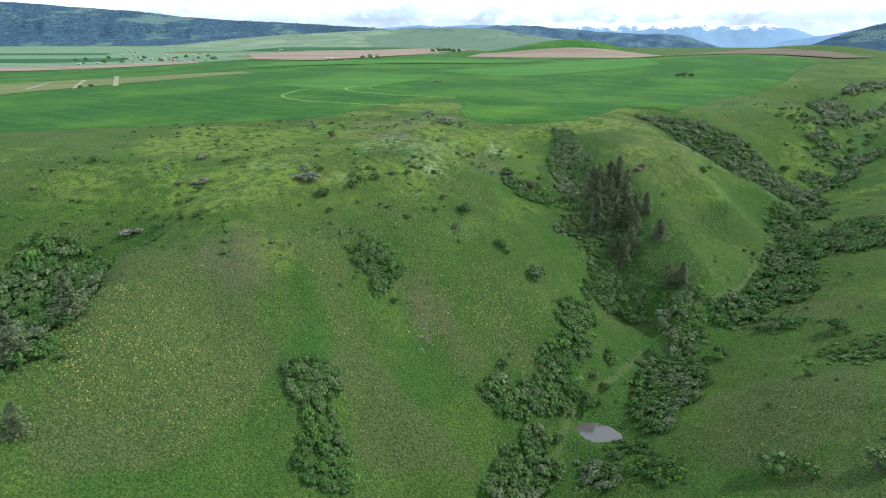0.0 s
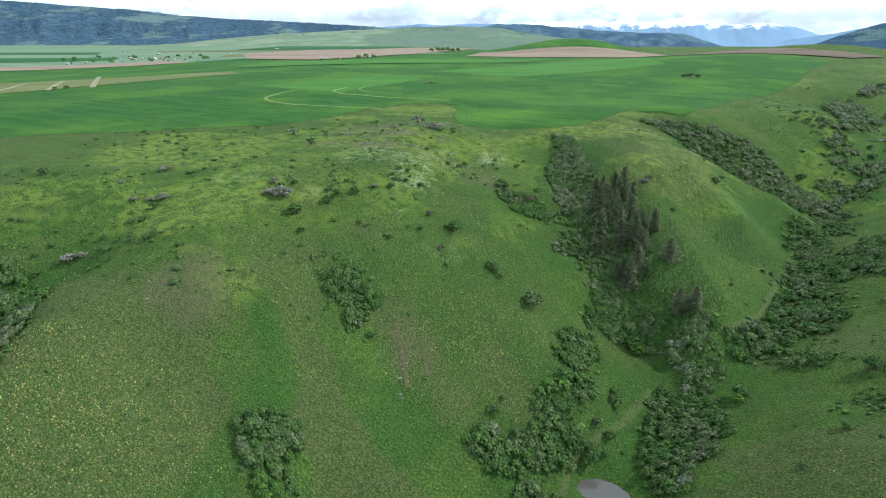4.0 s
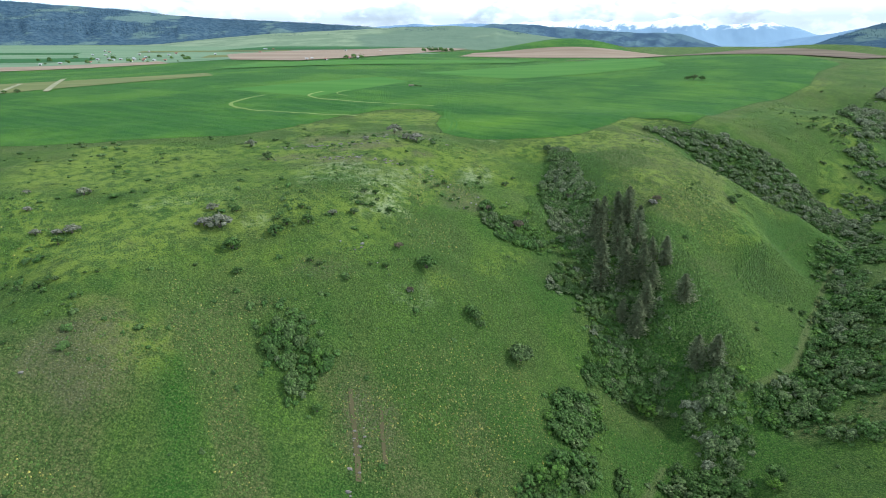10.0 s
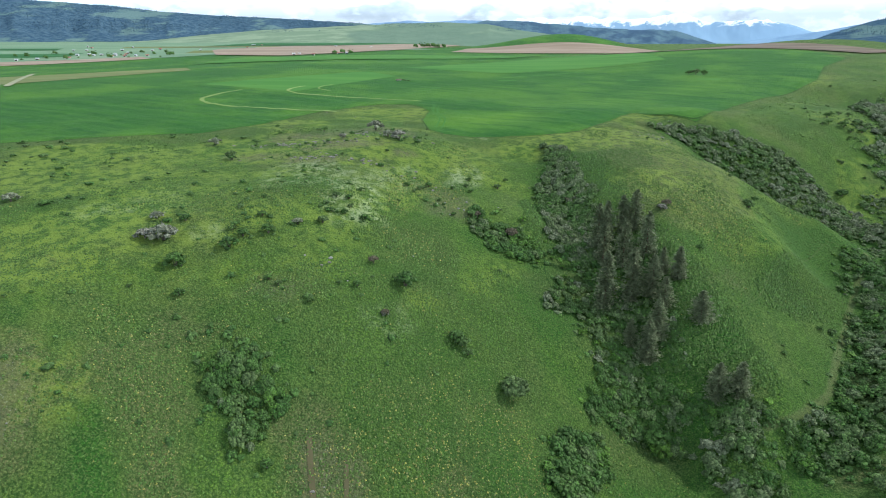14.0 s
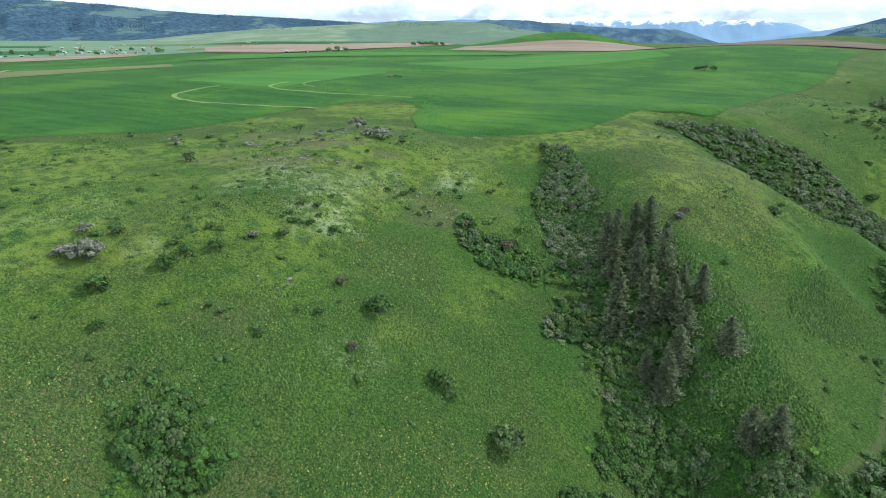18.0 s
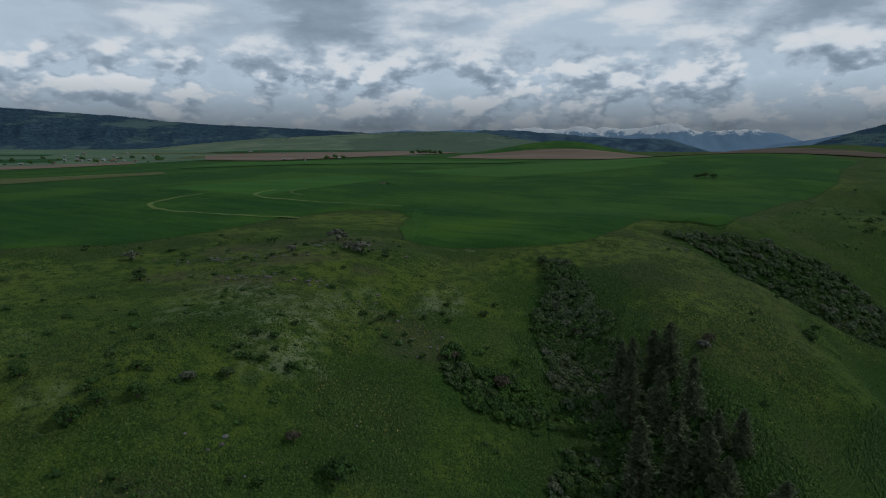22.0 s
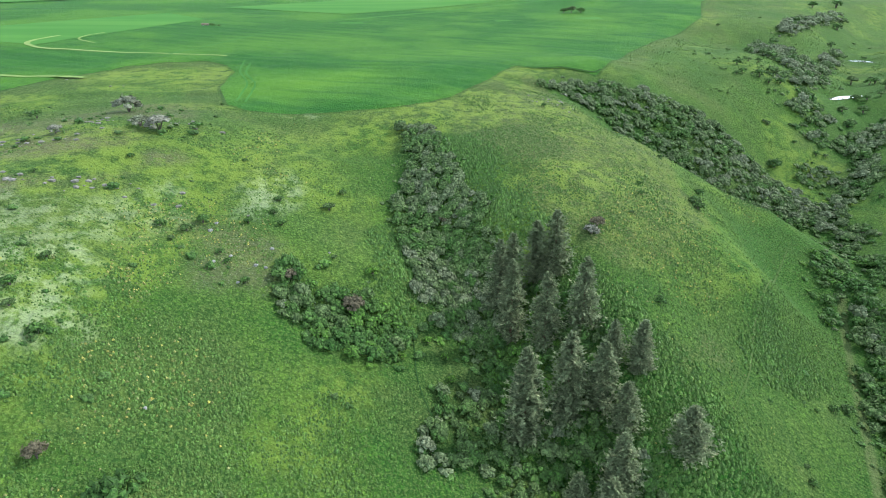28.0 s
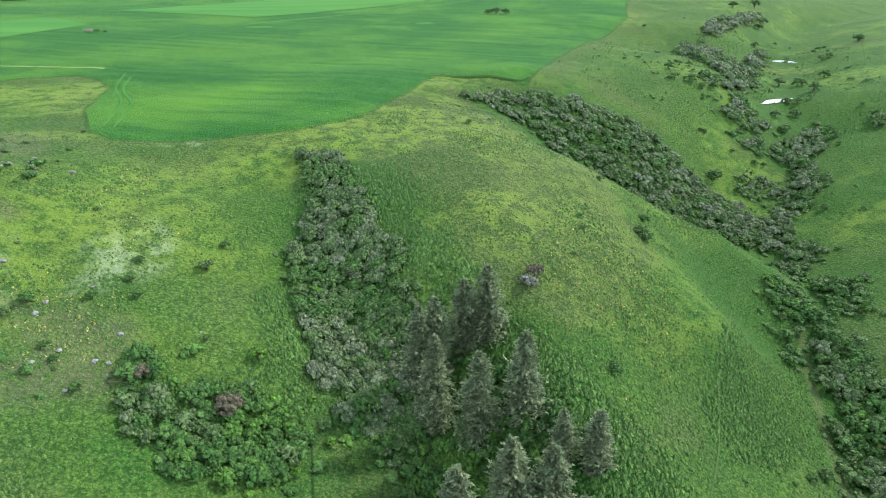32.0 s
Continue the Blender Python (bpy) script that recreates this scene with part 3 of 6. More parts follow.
# dense leafy plants
patch('forb', 1, [(-56, 146), (12, 178), (20, 151), (10, 128), (-8, 105), (-35, 121), (-66, 118)])
patch('forb', 1, [(-34, 114), (-3, 130), (25, 137), (20, 100), (-18, 92)])
patch('forb', 1, [(-93, 122), (-75, 122), (-55, 83), (-68, 78), (-80, 94)])
patch('forb', 1, [(-139, 36), (-102, 53), (-74, 46), (-66, 25), (-119, 4)])
patch('forb', 1, [(51, 62), (97, 41), (85, 21), (45, 41)])
patch('forb', 1, [(-36, 182), (-11, 190), (-2, 177), (-3, 161), (-29, 158)])
patch('forb', 1, [(-85, 116), (-65, 121), (-58, 84), (-69, 81)])
patch('forb', 1, [(76, 96), (88, 92), (96, 80), (90, 72), (80, 78), (74, 88)])
patch('forb', 1, [(48, 40), (60, 47), (80, 42), (92, 30), (84, 20), (62, 26)])
# carpets of large dark leaves
patch('carpet', 1, [(62, 214), (70, 205), (76, 190), (82, 172), (86, 160), (78, 152), (68, 158), (66, 175), (64, 190), (58, 205)])
patch('carpet', 1, [(42, 275), (57, 265), (58, 249), (60, 237), (64, 222), (56, 217), (52, 220), (49, 230), (47, 247), (43, 264)])
patch('carpet', 1, [(24, 200), (36, 205), (36, 222), (30, 232), (20, 225), (20, 208)])
patch('carpet', 1, [(114, 206), (119, 208), (122, 199), (121, 190), (110, 183), (99, 184), (106, 194)])
patch('carpet', 1, [(66, 212), (67, 204), (71, 194), (72, 189), (67, 184), (62, 187), (66, 196)])
patch('carpet', 1, [(60, 170), (72, 172), (92, 158), (90, 142), (76, 148), (62, 156)])
# riper, yellower parts of the sown field
patch('ripe', 1, [(-10, 333), (3, 349), (14, 357), (36, 367), (45, 341), (30, 324), (14, 313), (-3, 310)])
patch('ripe', 0.6, [(30, 395), (80, 430), (130, 450), (120, 415), (70, 385), (40, 375)])
patch('ripe', 0.7, [(120, 470), (170, 520), (215, 540), (205, 500), (160, 465)])
patch('ripe', 0.5, [(-70, 420), (-20, 470), (40, 500), (20, 460), (-40, 405)])
# yellow flowers
patch('flower', 0.8, [(-34, 114), (-3, 130), (9, 116), (4, 96), (-18, 92)])
patch('flower', 0.8, [(-93, 122), (-75, 122), (-55, 83), (-68, 78), (-80, 94)])
patch('flower', 1, [(-139, 36), (-102, 53), (-77, 45), (-92, 29), (-110, 10), (-122, 10)])
patch('flower', 1, [(71, 219), (93, 239), (114, 226), (98, 202), (85, 194), (81, 210)])
patch('flower', 0.8, [(148, 311), (169, 290), (177, 272), (142, 251)])
patch('flower', 0.5, [(-30, 179), (-9, 189), (-7, 170), (-18, 168)])
TRACKS = [[(-60, -20, 0), (-30, 10, 0), (-4, 37, 0), (8, 47, 0), (15, 59, 0), (18, 68, 0), (19, 72, 0), (22, 76, 0), (29, 81, 0), (39, 90, 0), (45, 98, 0), (54, 112, 0)],
          [(172, 245, 0), (149, 212, 0), (140, 199, 0), (130, 184, 0), (119, 168, 0), (108, 151, 0), (99, 144, 0), (92, 139, 0), (83, 136, 0)]]


def spread(n, low, high, step, grow):
    """Grid lines: even between low and high, wider and wider out to n on each side."""
    mid = list(np.arange(low, high + step, step))
    left, right, s = [], [], step
    while low - sum(left) > -n or high + sum(right) < n:
        s *= grow
        left.append(s)
        right.append(s)
    a = low - np.cumsum(left)
    b = mid[-1] + np.cumsum(right)
    return np.r_[np.maximum(a[::-1], -n), mid, np.minimum(b, n)]


def build_ground():
    xs = np.unique(spread(4950, -215, 300, 1.9, 1.06))
    ys = np.unique(np.r_[spread(4950, -10, 400, 1.9, 1.055)])
    ys = ys[ys > -2500]
    gx, gy = np.meshgrid(xs, ys)
    x, y = gx.ravel(), gy.ravel()
    crop = np.clip(inside(CROP, x, y), -20, 20)
    z = ground(x, y) + 0.45 * np.clip(crop / 1.5, 0, 1)
    shore = np.where(np.hypot(x - 28.5, y - 65) < 30, inside(POND, x, y), -30.0)
    blur = np.clip((shore + 7) / 6, 0, 1)
    z = z * (1 - blur) + blur * (POND_LEVEL + np.clip(-0.30 * shore, -0.9, 1.6))
    for px, py, long, wide, turn in FAR_PONDS:
        level = float(land(px, py))
        u, v = (x - px) * math.cos(turn) + (y - py) * math.sin(turn), (y - py) * math.cos(turn) - (x - px) * math.sin(turn)
        flat = np.clip(2.6 - 1.3 * np.sqrt((u / long) ** 2 + (v / wide) ** 2), 0, 1)
        z = z * (1 - flat) + flat * (level - 0.3)
    w, h = len(xs), len(ys)
    i = (np.arange(h - 1)[:, None] * w + np.arange(w - 1)).ravel()
    me = mesh_of("ground", np.c_[x, y, z], np.c_[i, i + 1, i + w + 1, i + w], MEADOW, None, True)
    near = (np.abs(x) < 600) & (y < 900) & (y > -300)
    vague = (rough(x, y, 14, 71, 5) - 0.5) * 14

    def field(areas, soft):
        v = np.zeros(x.shape)
        for outline, amount in areas:
            v[near] = np.maximum(v[near], amount * np.clip(0.5 + (inside(outline, x[near], y[near]) + vague[near]) / soft, 0, 1))
        return v
    damp = np.zeros(x.shape)
    for line, l, r, wide, s in CUTS:
        d = to_line(line, x[near], y[near])[0]
        damp[near] = np.maximum(damp[near], np.exp(-(d / (1.5 * wide)) ** 2))
    track = np.full(x.shape, 20.0)
    for line in TRACKS:
        track[near] = np.minimum(track[near], to_line(line, x[near], y[near])[0])
    level = np.clip((z - 58) / 14, 0, 1) * np.clip((165 - x) / 60, 0.12, 1)
    streak = rough(x[near] * 0.45, y[near], 24, 91, 4)
    dry, gold = field(PATCHES["dry"], 7), field(PATCHES["gold"], 8)
    gold[near] = np.maximum(gold[near], level[near] * np.clip((streak - 0.45) * 6, 0, 1) * 0.85)
    gold[near] = np.maximum(gold[near], np.clip((rough(x[near], y[near], 30, 93, 4) - 0.62) * 8, 0, 1) * 0.6 * np.clip((y[near] - 90) / 40, 0, 1))
    dry[near] = np.maximum(dry[near], np.clip((rough(x[near], y[near], 44, 95, 4) - 0.55) * 6, 0, 1) * 0.42)
    dry = np.maximum(dry, 0.42 * np.clip((crop + 19) / 8, 0, 1) * (crop < 0))
    wet = field(PATCHES["lush"], 6)
    wet[near] = np.maximum(wet[near], np.clip((rough(x[near] * 1.6, y[near], 40, 97, 4) - 0.55) * 7, 0, 1) * 0.8)
    for name, v in (("crop", crop), ("lush", np.maximum(0.8 * damp, wet)), ("dry", dry), ("stony", field(PATCHES["stony"], 5)), ("ripe", field(PATCHES["ripe"], 26)),
                    ("bloom", field(PATCHES["bloom"], 6)), ("gold", gold), ("track", track)):
        me.attributes.new(name, "FLOAT", "POINT").data.foreach_set("value", v.astype(np.float32))
    tagged(new("ground", me), "green hilly meadow with a sown field on the plateau", "ground", kind="structure")


build_ground()


# ---- shrubs ----
def sphere_mesh(level):
    bm = bmesh.new()
    bmesh.ops.create_icosphere(bm, subdivisions=level, radius=1.0)
    bm.verts.ensure_lookup_table()
    v, f = np.array([p.co[:] for p in bm.verts]), np.array([[p.index for p in q.verts] for q in bm.faces])
    bm.free()
    return v, f


def shrub_arrays(rng, lobes, leaves, high=0.8, level=1, fat=1.0):
    """A shrub one metre across: uneven lobes of foliage heaped into a dome, with loose leaf tufts on them."""
    v0, f0 = sphere_mesh(level)
    f0 = f0[v0[f0].mean(1)[:, 2] > -0.45]
    verts, faces, base, spots = [], [], 0, []
    for k in range(lobes):
        u = (k + 0.5) / lobes
        a, r = k * 2.39996 + rng.uniform(-0.4, 0.4), 0.37 * math.sqrt(u) * rng.uniform(0.85, 1.1)
        top = math.sqrt(max(0.05, 1 - (r / 0.43) ** 2))
        c = np.array([r * math.cos(a), r * math.sin(a), high * (0.16 + 0.56 * top * rng.uniform(0.78, 1.1))])
        size = rng.uniform(0.62, 1.15) * fat * 0.60 / math.sqrt(lobes)
        v = v0 * (size * rng.uniform(0.62, 1.34, (len(v0), 1))) * (1, 1, rng.uniform(0.85, 1.15)) + c
        verts.append(v)
        faces.append(f0 + base)
        base += len(v)
        spots.append((c, size))
    for k in range(leaves):
        c, size = spots[k % lobes]
        d = rng.normal(size=3)
        d[2] = abs(d[2]) * 0.9 - 0.1
        d /= np.linalg.norm(d)
        p = c + d * size * rng.uniform(0.95, 1.25)
        verts.append(p + rng.normal(size=(3, 3)) * 0.34 * size)
        faces.append(np.array([[base, base + 1, base + 2]]))
        base += 3
    v = np.concatenate(verts)
    v[:, 2] = np.maximum(v[:, 2], 0.0)
    return v, np.concatenate(faces)


RNG = np.random.default_rng(4)
FINE = [shrub_arrays(RNG, 18, 140) for _ in range(8)]
SMALL = [shrub_arrays(RNG, 15, 110) for _ in range(8)]
COARSE = [shrub_arrays(RNG, 11, 60) for _ in range(7)]
TINY = [shrub_arrays(RNG, 4, 14, 0.7) for _ in range(7)]
LARGE = [shrub_arrays(RNG, 24, 260, 0.85) for _ in range(6)]


def slope_at(x, y):
    """Height and lean of the ground."""
    x, y = np.asarray(x, float), np.asarray(y, float)
    return ground(x, y), (land(x + 1.5, y) - land(x - 1.5, y)) / 3, (land(x, y + 1.5) - land(x, y - 1.5)) / 3


def thicket(name, places, label, category, models=SMALL):
    """Many shrubs grown together, leaning with the slope. places: x, y, width, height, tone."""
    verts, faces, tones, base = [], [], [], 0
    z, lean_x, lean_y = slope_at([p[0] for p in places], [p[1] for p in places])
    steep = np.hypot(lean_x, lean_y)
    lean_x, lean_y = lean_x / np.maximum(1, steep / 0.5), lean_y / np.maximum(1, steep / 0.5)
    for n, (x, y, w, h, tone) in enumerate(places):
        v, f = models[n % len(models)]
        a = n * 2.399
        c, s = math.cos(a), math.sin(a)
        dx, dy = (v[:, 0] * c - v[:, 1] * s) * w, (v[:, 0] * s + v[:, 1] * c) * w
        verts.append(np.c_[dx + x, dy + y, v[:, 2] * h + z[n] - 0.15 - 0.12 * w * steep[n] + 0.65 * (lean_x[n] * dx + lean_y[n] * dy)])
        faces.append(f + base)
        tones.append(np.full(len(v), tone))
        base += len(v)
    me = mesh_of(name, np.concatenate(verts), np.concatenate(faces), SHRUB, np.concatenate(tones))
    return tagged(new(name, me), label, category, kind="stuff")


THICKETS = []
THICKETS.append(("gully_thicket", [(37, 280), (43, 276), (47, 251), (48, 241), (50, 229), (52, 220), (51, 214), (45, 209), (48, 203), (45, 199), (37, 196), (32, 201), (31, 214), (30, 226), (29, 238), (34, 253), (35, 267)], 1.60, 2.86, 0.58, "dense grey-green thicket at the head of the fir gully"))
THICKETS.append(("hawthorn_thicket", [(1, 205), (6, 209), (8, 201), (16, 204), (20, 202), (25, 197), (28, 194), (18, 187), (13, 191), (6, 191), (1, 196)], 1.50, 2.75, 0.34, "dense green hawthorn thicket on the slope"))
THICKETS.append(("gully_brush", [(31, 182), (42, 187), (47, 171), (50, 160), (56, 153), (46, 151), (40, 159), (35, 166), (25, 168)], 2.21, 2.72, 0.44, "pale green brush beside the firs"))
THICKETS.append(("fir_undergrowth", [(38, 222), (52, 216), (62, 200), (68, 187), (66, 173), (66, 153), (56, 152), (46, 163), (40, 187), (33, 200)], 2.0, 2.7, 0.30, "dark green undergrowth beneath the firs"))
THICKETS.append(("east_thicket", [(103, 341), (127, 348), (152, 344), (171, 333), (184, 315), (192, 299), (201, 290), (201, 281), (190, 268), (182, 268), (166, 277), (150, 290), (134, 310), (120, 330)], 2.52, 3.53, 0.62, "grey-green thicket filling a side gully"))
THICKETS.append(("slope_thicket", [(-66, 114), (-53, 121), (-44, 109), (-48, 101), (-52, 96), (-59, 105)], 1.70, 3.06, 0.31, "dark green thicket on the grassy slope"))
THICKETS.append(("swale_thicket", [(-73, 52), (-60, 55), (-57, 49), (-54, 35), (-45, 25), (-58, 19), (-65, 30)], 1.78, 3.23, 0.34, "dense green thicket in a narrow swale"))
THICKETS.append(("ravine_thicket", [(-188, 85), (-183, 98), (-169, 101), (-152, 90), (-132, 46), (-135, 23), (-137, 15), (-180, 30)], 2.70, 3.96, 0.40, "dark thicket filling a ravine"))
THICKETS.append(("creek_thicket", [(300, 486), (319, 480), (306, 440), (306, 424), (265, 374), (247, 366), (259, 393), (260, 415)], 4.4, 5.2, 0.70, "greyish thicket on the valley side"))
THICKETS.append(("creek_thicket", [(228, 352), (246, 357), (248, 341), (240, 337), (231, 340), (224, 347)], 3.4, 4.2, 0.62, "grey-green thicket on the valley side"))
THICKETS.append(("creek_thicket", [(227, 335), (234, 335), (237, 329), (230, 323), (225, 328)], 3.2, 4.0, 0.62, "grey-green thicket on the valley side"))
THICKETS.append(("creek_thicket", [(236, 326), (248, 334), (261, 335), (276, 343), (255, 322), (246, 322), (233, 320)], 3.4, 4.2, 0.62, "grey-green thicket along the creek"))
THICKETS.append(("creek_thicket", [(231, 310), (247, 320), (243, 311), (234, 304)], 3.2, 4.0, 0.6, "grey-green thicket along the creek"))
THICKETS.append(("creek_thicket", [(207, 308), (216, 311), (225, 310), (221, 302), (207, 296)], 3.0, 4.0, 0.55, "green thicket along the creek"))
THICKETS.append(("creek_thicket", [(219, 301), (228, 303), (236, 307), (239, 297), (226, 293), (212, 284), (197, 272), (211, 292)], 3.0, 4.0, 0.55, "green thicket along the creek"))
THICKETS.append(("creek_thicket", [(328, 500), (386, 552), (463, 595), (439, 571), (379, 533), (332, 494)], 6.0, 6.4, 0.74, "greyish thicket on the valley side"))
THICKETS.append(("creek_thicket", [(340, 464), (366, 483), (347, 459), (312, 430), (287, 409)], 5.0, 5.2, 0.74, "greyish thicket on the valley side"))
THICKETS.append(("creek_thicket", [(236, 378), (248, 372), (244, 365), (233, 371)], 3.4, 3.6, 0.7, "greyish thicket on the valley side"))
THICKETS.append(("stream_thicket", [(22, 104), (23, 117), (29, 128), (36, 128), (35, 116), (28, 105)], 2.24, 3.61, 0.20, "tall green thicket beside the stream"))
THICKETS.append(("stream_thicket", [(10, 87), (14, 93), (23, 101), (31, 103), (30, 95), (24, 88), (24, 81), (25, 78), (17, 71), (11, 69), (8, 69), (9, 80)], 2.24, 3.78, 0.28, "tall green thicket beside the stream"))
THICKETS.append(("stream_thicket", [(-12, 69), (-8, 75), (-1, 75), (7, 76), (9, 70), (6, 65), (-2, 63), (-9, 64)], 2.24, 3.61, 0.36, "tall grey-green thicket beside the stream"))
THICKETS.append(("stream_thicket", [(44, 86), (51, 101), (59, 111), (66, 107), (72, 99), (70, 82), (65, 81), (58, 72), (53, 71), (49, 61), (43, 60), (42, 72), (46, 79)], 2.24, 3.61, 0.36, "tall green thicket beside the stream"))
THICKETS.append(("stream_thicket", [(65, 131), (69, 134), (71, 124), (75, 114), (74, 103), (68, 110), (66, 119)], 2.32, 3.61, 0.72, "pale silvery willow thicket beside the stream"))
THICKETS.append(("valley_thicket", [(69, 134), (80, 134), (80, 122), (80, 119), (74, 118), (71, 122)], 2.32, 3.61, 0.38, "grey-green thicket along the valley floor"))
THICKETS.append(("valley_thicket", [(83, 125), (89, 135), (98, 138), (114, 154), (124, 170), (142, 184), (147, 169), (141, 147), (129, 136), (117, 130), (106, 129), (92, 121)], 2.41, 3.70, 0.40, "grey-green thicket along the valley floor"))
THICKETS.append(("valley_thicket", [(121, 173), (134, 186), (150, 205), (153, 210), (158, 206), (156, 191), (167, 184), (150, 174), (136, 177)], 2.49, 3.70, 0.42, "grey-green thicket along the valley floor"))
THICKETS.append(("valley_thicket", [(162, 241), (174, 240), (167, 230), (157, 222), (146, 213), (147, 220), (154, 231)], 2.24, 3.44, 0.32, "green thicket along the valley track"))
THICKETS.append(("valley_thicket", [(188, 251), (192, 239), (181, 225), (167, 222), (166, 213), (158, 206), (152, 206), (153, 217), (166, 228)], 2.49, 3.70, 0.46, "grey-green thicket along the valley floor"))
THICKETS.append(("creek_thicket", [(187, 266), (194, 266), (202, 267), (201, 260), (192, 256), (184, 249), (176, 243), (178, 252)], 3.0, 4.0, 0.55, "grey-green thicket along the creek"))
THICKETS.append(("gully_brush", [(35, 141), (42, 151), (53, 153), (60, 149), (64, 143), (60, 138), (52, 133), (48, 140), (41, 139)], 2.12, 3.06, 0.36, "green brush at the mouth of the fir gully"))
THICKETS.append(("gully_brush", [(55, 153), (65, 150), (73, 143), (86, 140), (87, 135), (73, 135), (64, 144)], 2.12, 3.06, 0.28, "green brush at the mouth of the fir gully"))
THICKETS.append(("stream_thicket", [(-8, 45), (-3, 53), (3, 58), (8, 62), (10, 58), (8, 53), (13, 50), (9, 44), (6, 36), (-9, 36)], 2.32, 3.61, 0.50, "grey-green thicket along the valley floor"))
THICKETS.append(("stream_thicket", [(25, 58), (31, 61), (37, 59), (41, 54), (39, 51), (29, 53)], 2.24, 2.75, 0.48, "pale thicket below the pond"))
THICKETS.append(("stream_thicket", [(21, 51), (25, 55), (27, 49), (28, 39), (20, 36)], 2.32, 3.44, 0.72, "pale silvery thicket below the pond"))
THICKETS.append(("stream_thicket", [(36, 45), (41, 47), (47, 39), (46, 33), (40, 30), (34, 36)], 2.32, 3.44, 0.12, "fresh green thicket below the pond"))
THICKETS.append(("hillside_thicket", [(152, 190), (169, 203), (184, 208), (196, 200), (180, 166), (165, 168)], 3.0, 4.2, 0.44, "dark green thicket in a fold of the hillside"))
THICKETS.append(("hillside_brush", [(96, 122), (107, 123), (120, 113), (114, 107), (99, 117)], 2.4, 2.2, 0.40, "low dark brush in a fold of the hillside"))
THICKETS.append(("hillside_brush", [(106, 84), (119, 87), (134, 86), (132, 72), (118, 69), (106, 73)], 2.2, 1.6, 0.30, "low green brush on the hillside"))

THICKETS.append(("gully_brush", [(36, 153), (48, 159), (58, 154), (68, 147), (83, 142), (79, 136), (67, 142), (60, 140), (48, 138), (38, 144)], 2.2, 3.0, 0.30, "fresh green brush at the mouth of the fir gully"))
THICKETS.append(("gully_brush", [(36, 165), (42, 169), (50, 160), (39, 150), (34, 152)], 2.2, 2.6, 0.55, "pale green brush beside the firs"))
THICKETS.append(("stream_thicket", [(21, 119), (27, 128), (36, 131), (35, 118), (29, 108), (22, 104), (20, 111)], 2.2, 3.6, 0.28, "rounded green thicket beside the stream"))

MODELS = {"gully_thicket": FINE, "hawthorn_thicket": FINE, "gully_brush": FINE, "swale_thicket": FINE, "slope_thicket": FINE,
          "creek_thicket": COARSE, "ravine_thicket": COARSE, "fir_undergrowth": COARSE, "hillside_thicket": COARSE, "hillside_brush": TINY}


def build_thickets():
    for name, outline, gap, width, tone, label in THICKETS:
        x, y = scatter(outline, gap, RNG)
        mix = rough(x, y, 9, 60, 2)
        places = []
        for a, b, m in zip(x, y, mix):
            w = width * RNG.uniform(0.6, 1.5)
            places.append((a, b, w, w * RNG.uniform(0.75, 1.15), float(np.clip(tone + (m - 0.5) * 0.8 + RNG.normal() * 0.15, 0.05, 0.86))))
        thicket(name, places, label, "thicket", MODELS.get(name, SMALL))
        # smaller growth round the edge
        fx, fy = [], []
        for k in range(len(outline)):
            (x0, y0), (x1, y1) = outline[k - 1], outline[k]
            for u in RNG.uniform(0, 1, max(2, int(math.hypot(x1 - x0, y1 - y0) / 2.2))):
                fx.append(x0 + u * (x1 - x0) + RNG.normal() * 2.2)
                fy.append(y0 + u * (y1 - y0) + RNG.normal() * 2.2)
        thicket("low_brush", [(a, b, w, w * 0.7, float(np.clip(tone - 0.12 + RNG.normal() * 0.16, 0, 1))) for a, b, w in zip(fx, fy, RNG.uniform(0.8, 2.6, len(fx)))],
                "low green brush round the edge of a thicket", "brush", TINY)


build_thickets()


# ---- lone shrubs ----
def stems_mesh(rng):
    bm = bmesh.new()
    for n in range(5):
        a = n * 1.26 + rng.uniform(-0.3, 0.3)
        lean = rng.uniform(0.15, 0.32)
        m = Matrix.Rotation(a, 4, "Z") @ Matrix.Rotation(lean, 4, "Y") @ Matrix.Translation((0, 0, 0.22))
        bmesh.ops.create_cone(bm, segments=5, radius1=0.025, radius2=0.008, depth=0.5, matrix=m)
    me = bpy.data.meshes.new("trunk")
    bm.to_mesh(me)
    bm.free()
    me.materials.append(STEM)
    return me


def shrub_models(tones):
    out = []
    for n, tone in enumerate(tones):
        v, f = LARGE[n % len(LARGE)]
        out.append((mesh_of("foliage", v, f, SHRUB, np.full(len(v), tone)), stems_mesh(RNG)))
    return out


def plant(models, places, name, label, category, group, flat=1.0):
    made = {}
    for n, (x, y, w) in enumerate(places):
        k = n % len(models)
        z, lean_x, lean_y = slope_at(x, y)
        m = Matrix.Translation((x, y, float(z) - 0.12 - 0.2 * w * math.hypot(lean_x, lean_y))) @ Matrix.Rotation(n * 2.4, 4, "Z")
        if k not in made:
            e = thing(name, m, label, category, group)
            part("foliage", models[k][0], e)
            part("trunk", models[k][1], e)
            made[k] = e
        else:
            e = copy_thing(made[k], m)
        e.scale = (w, w, w * flat)


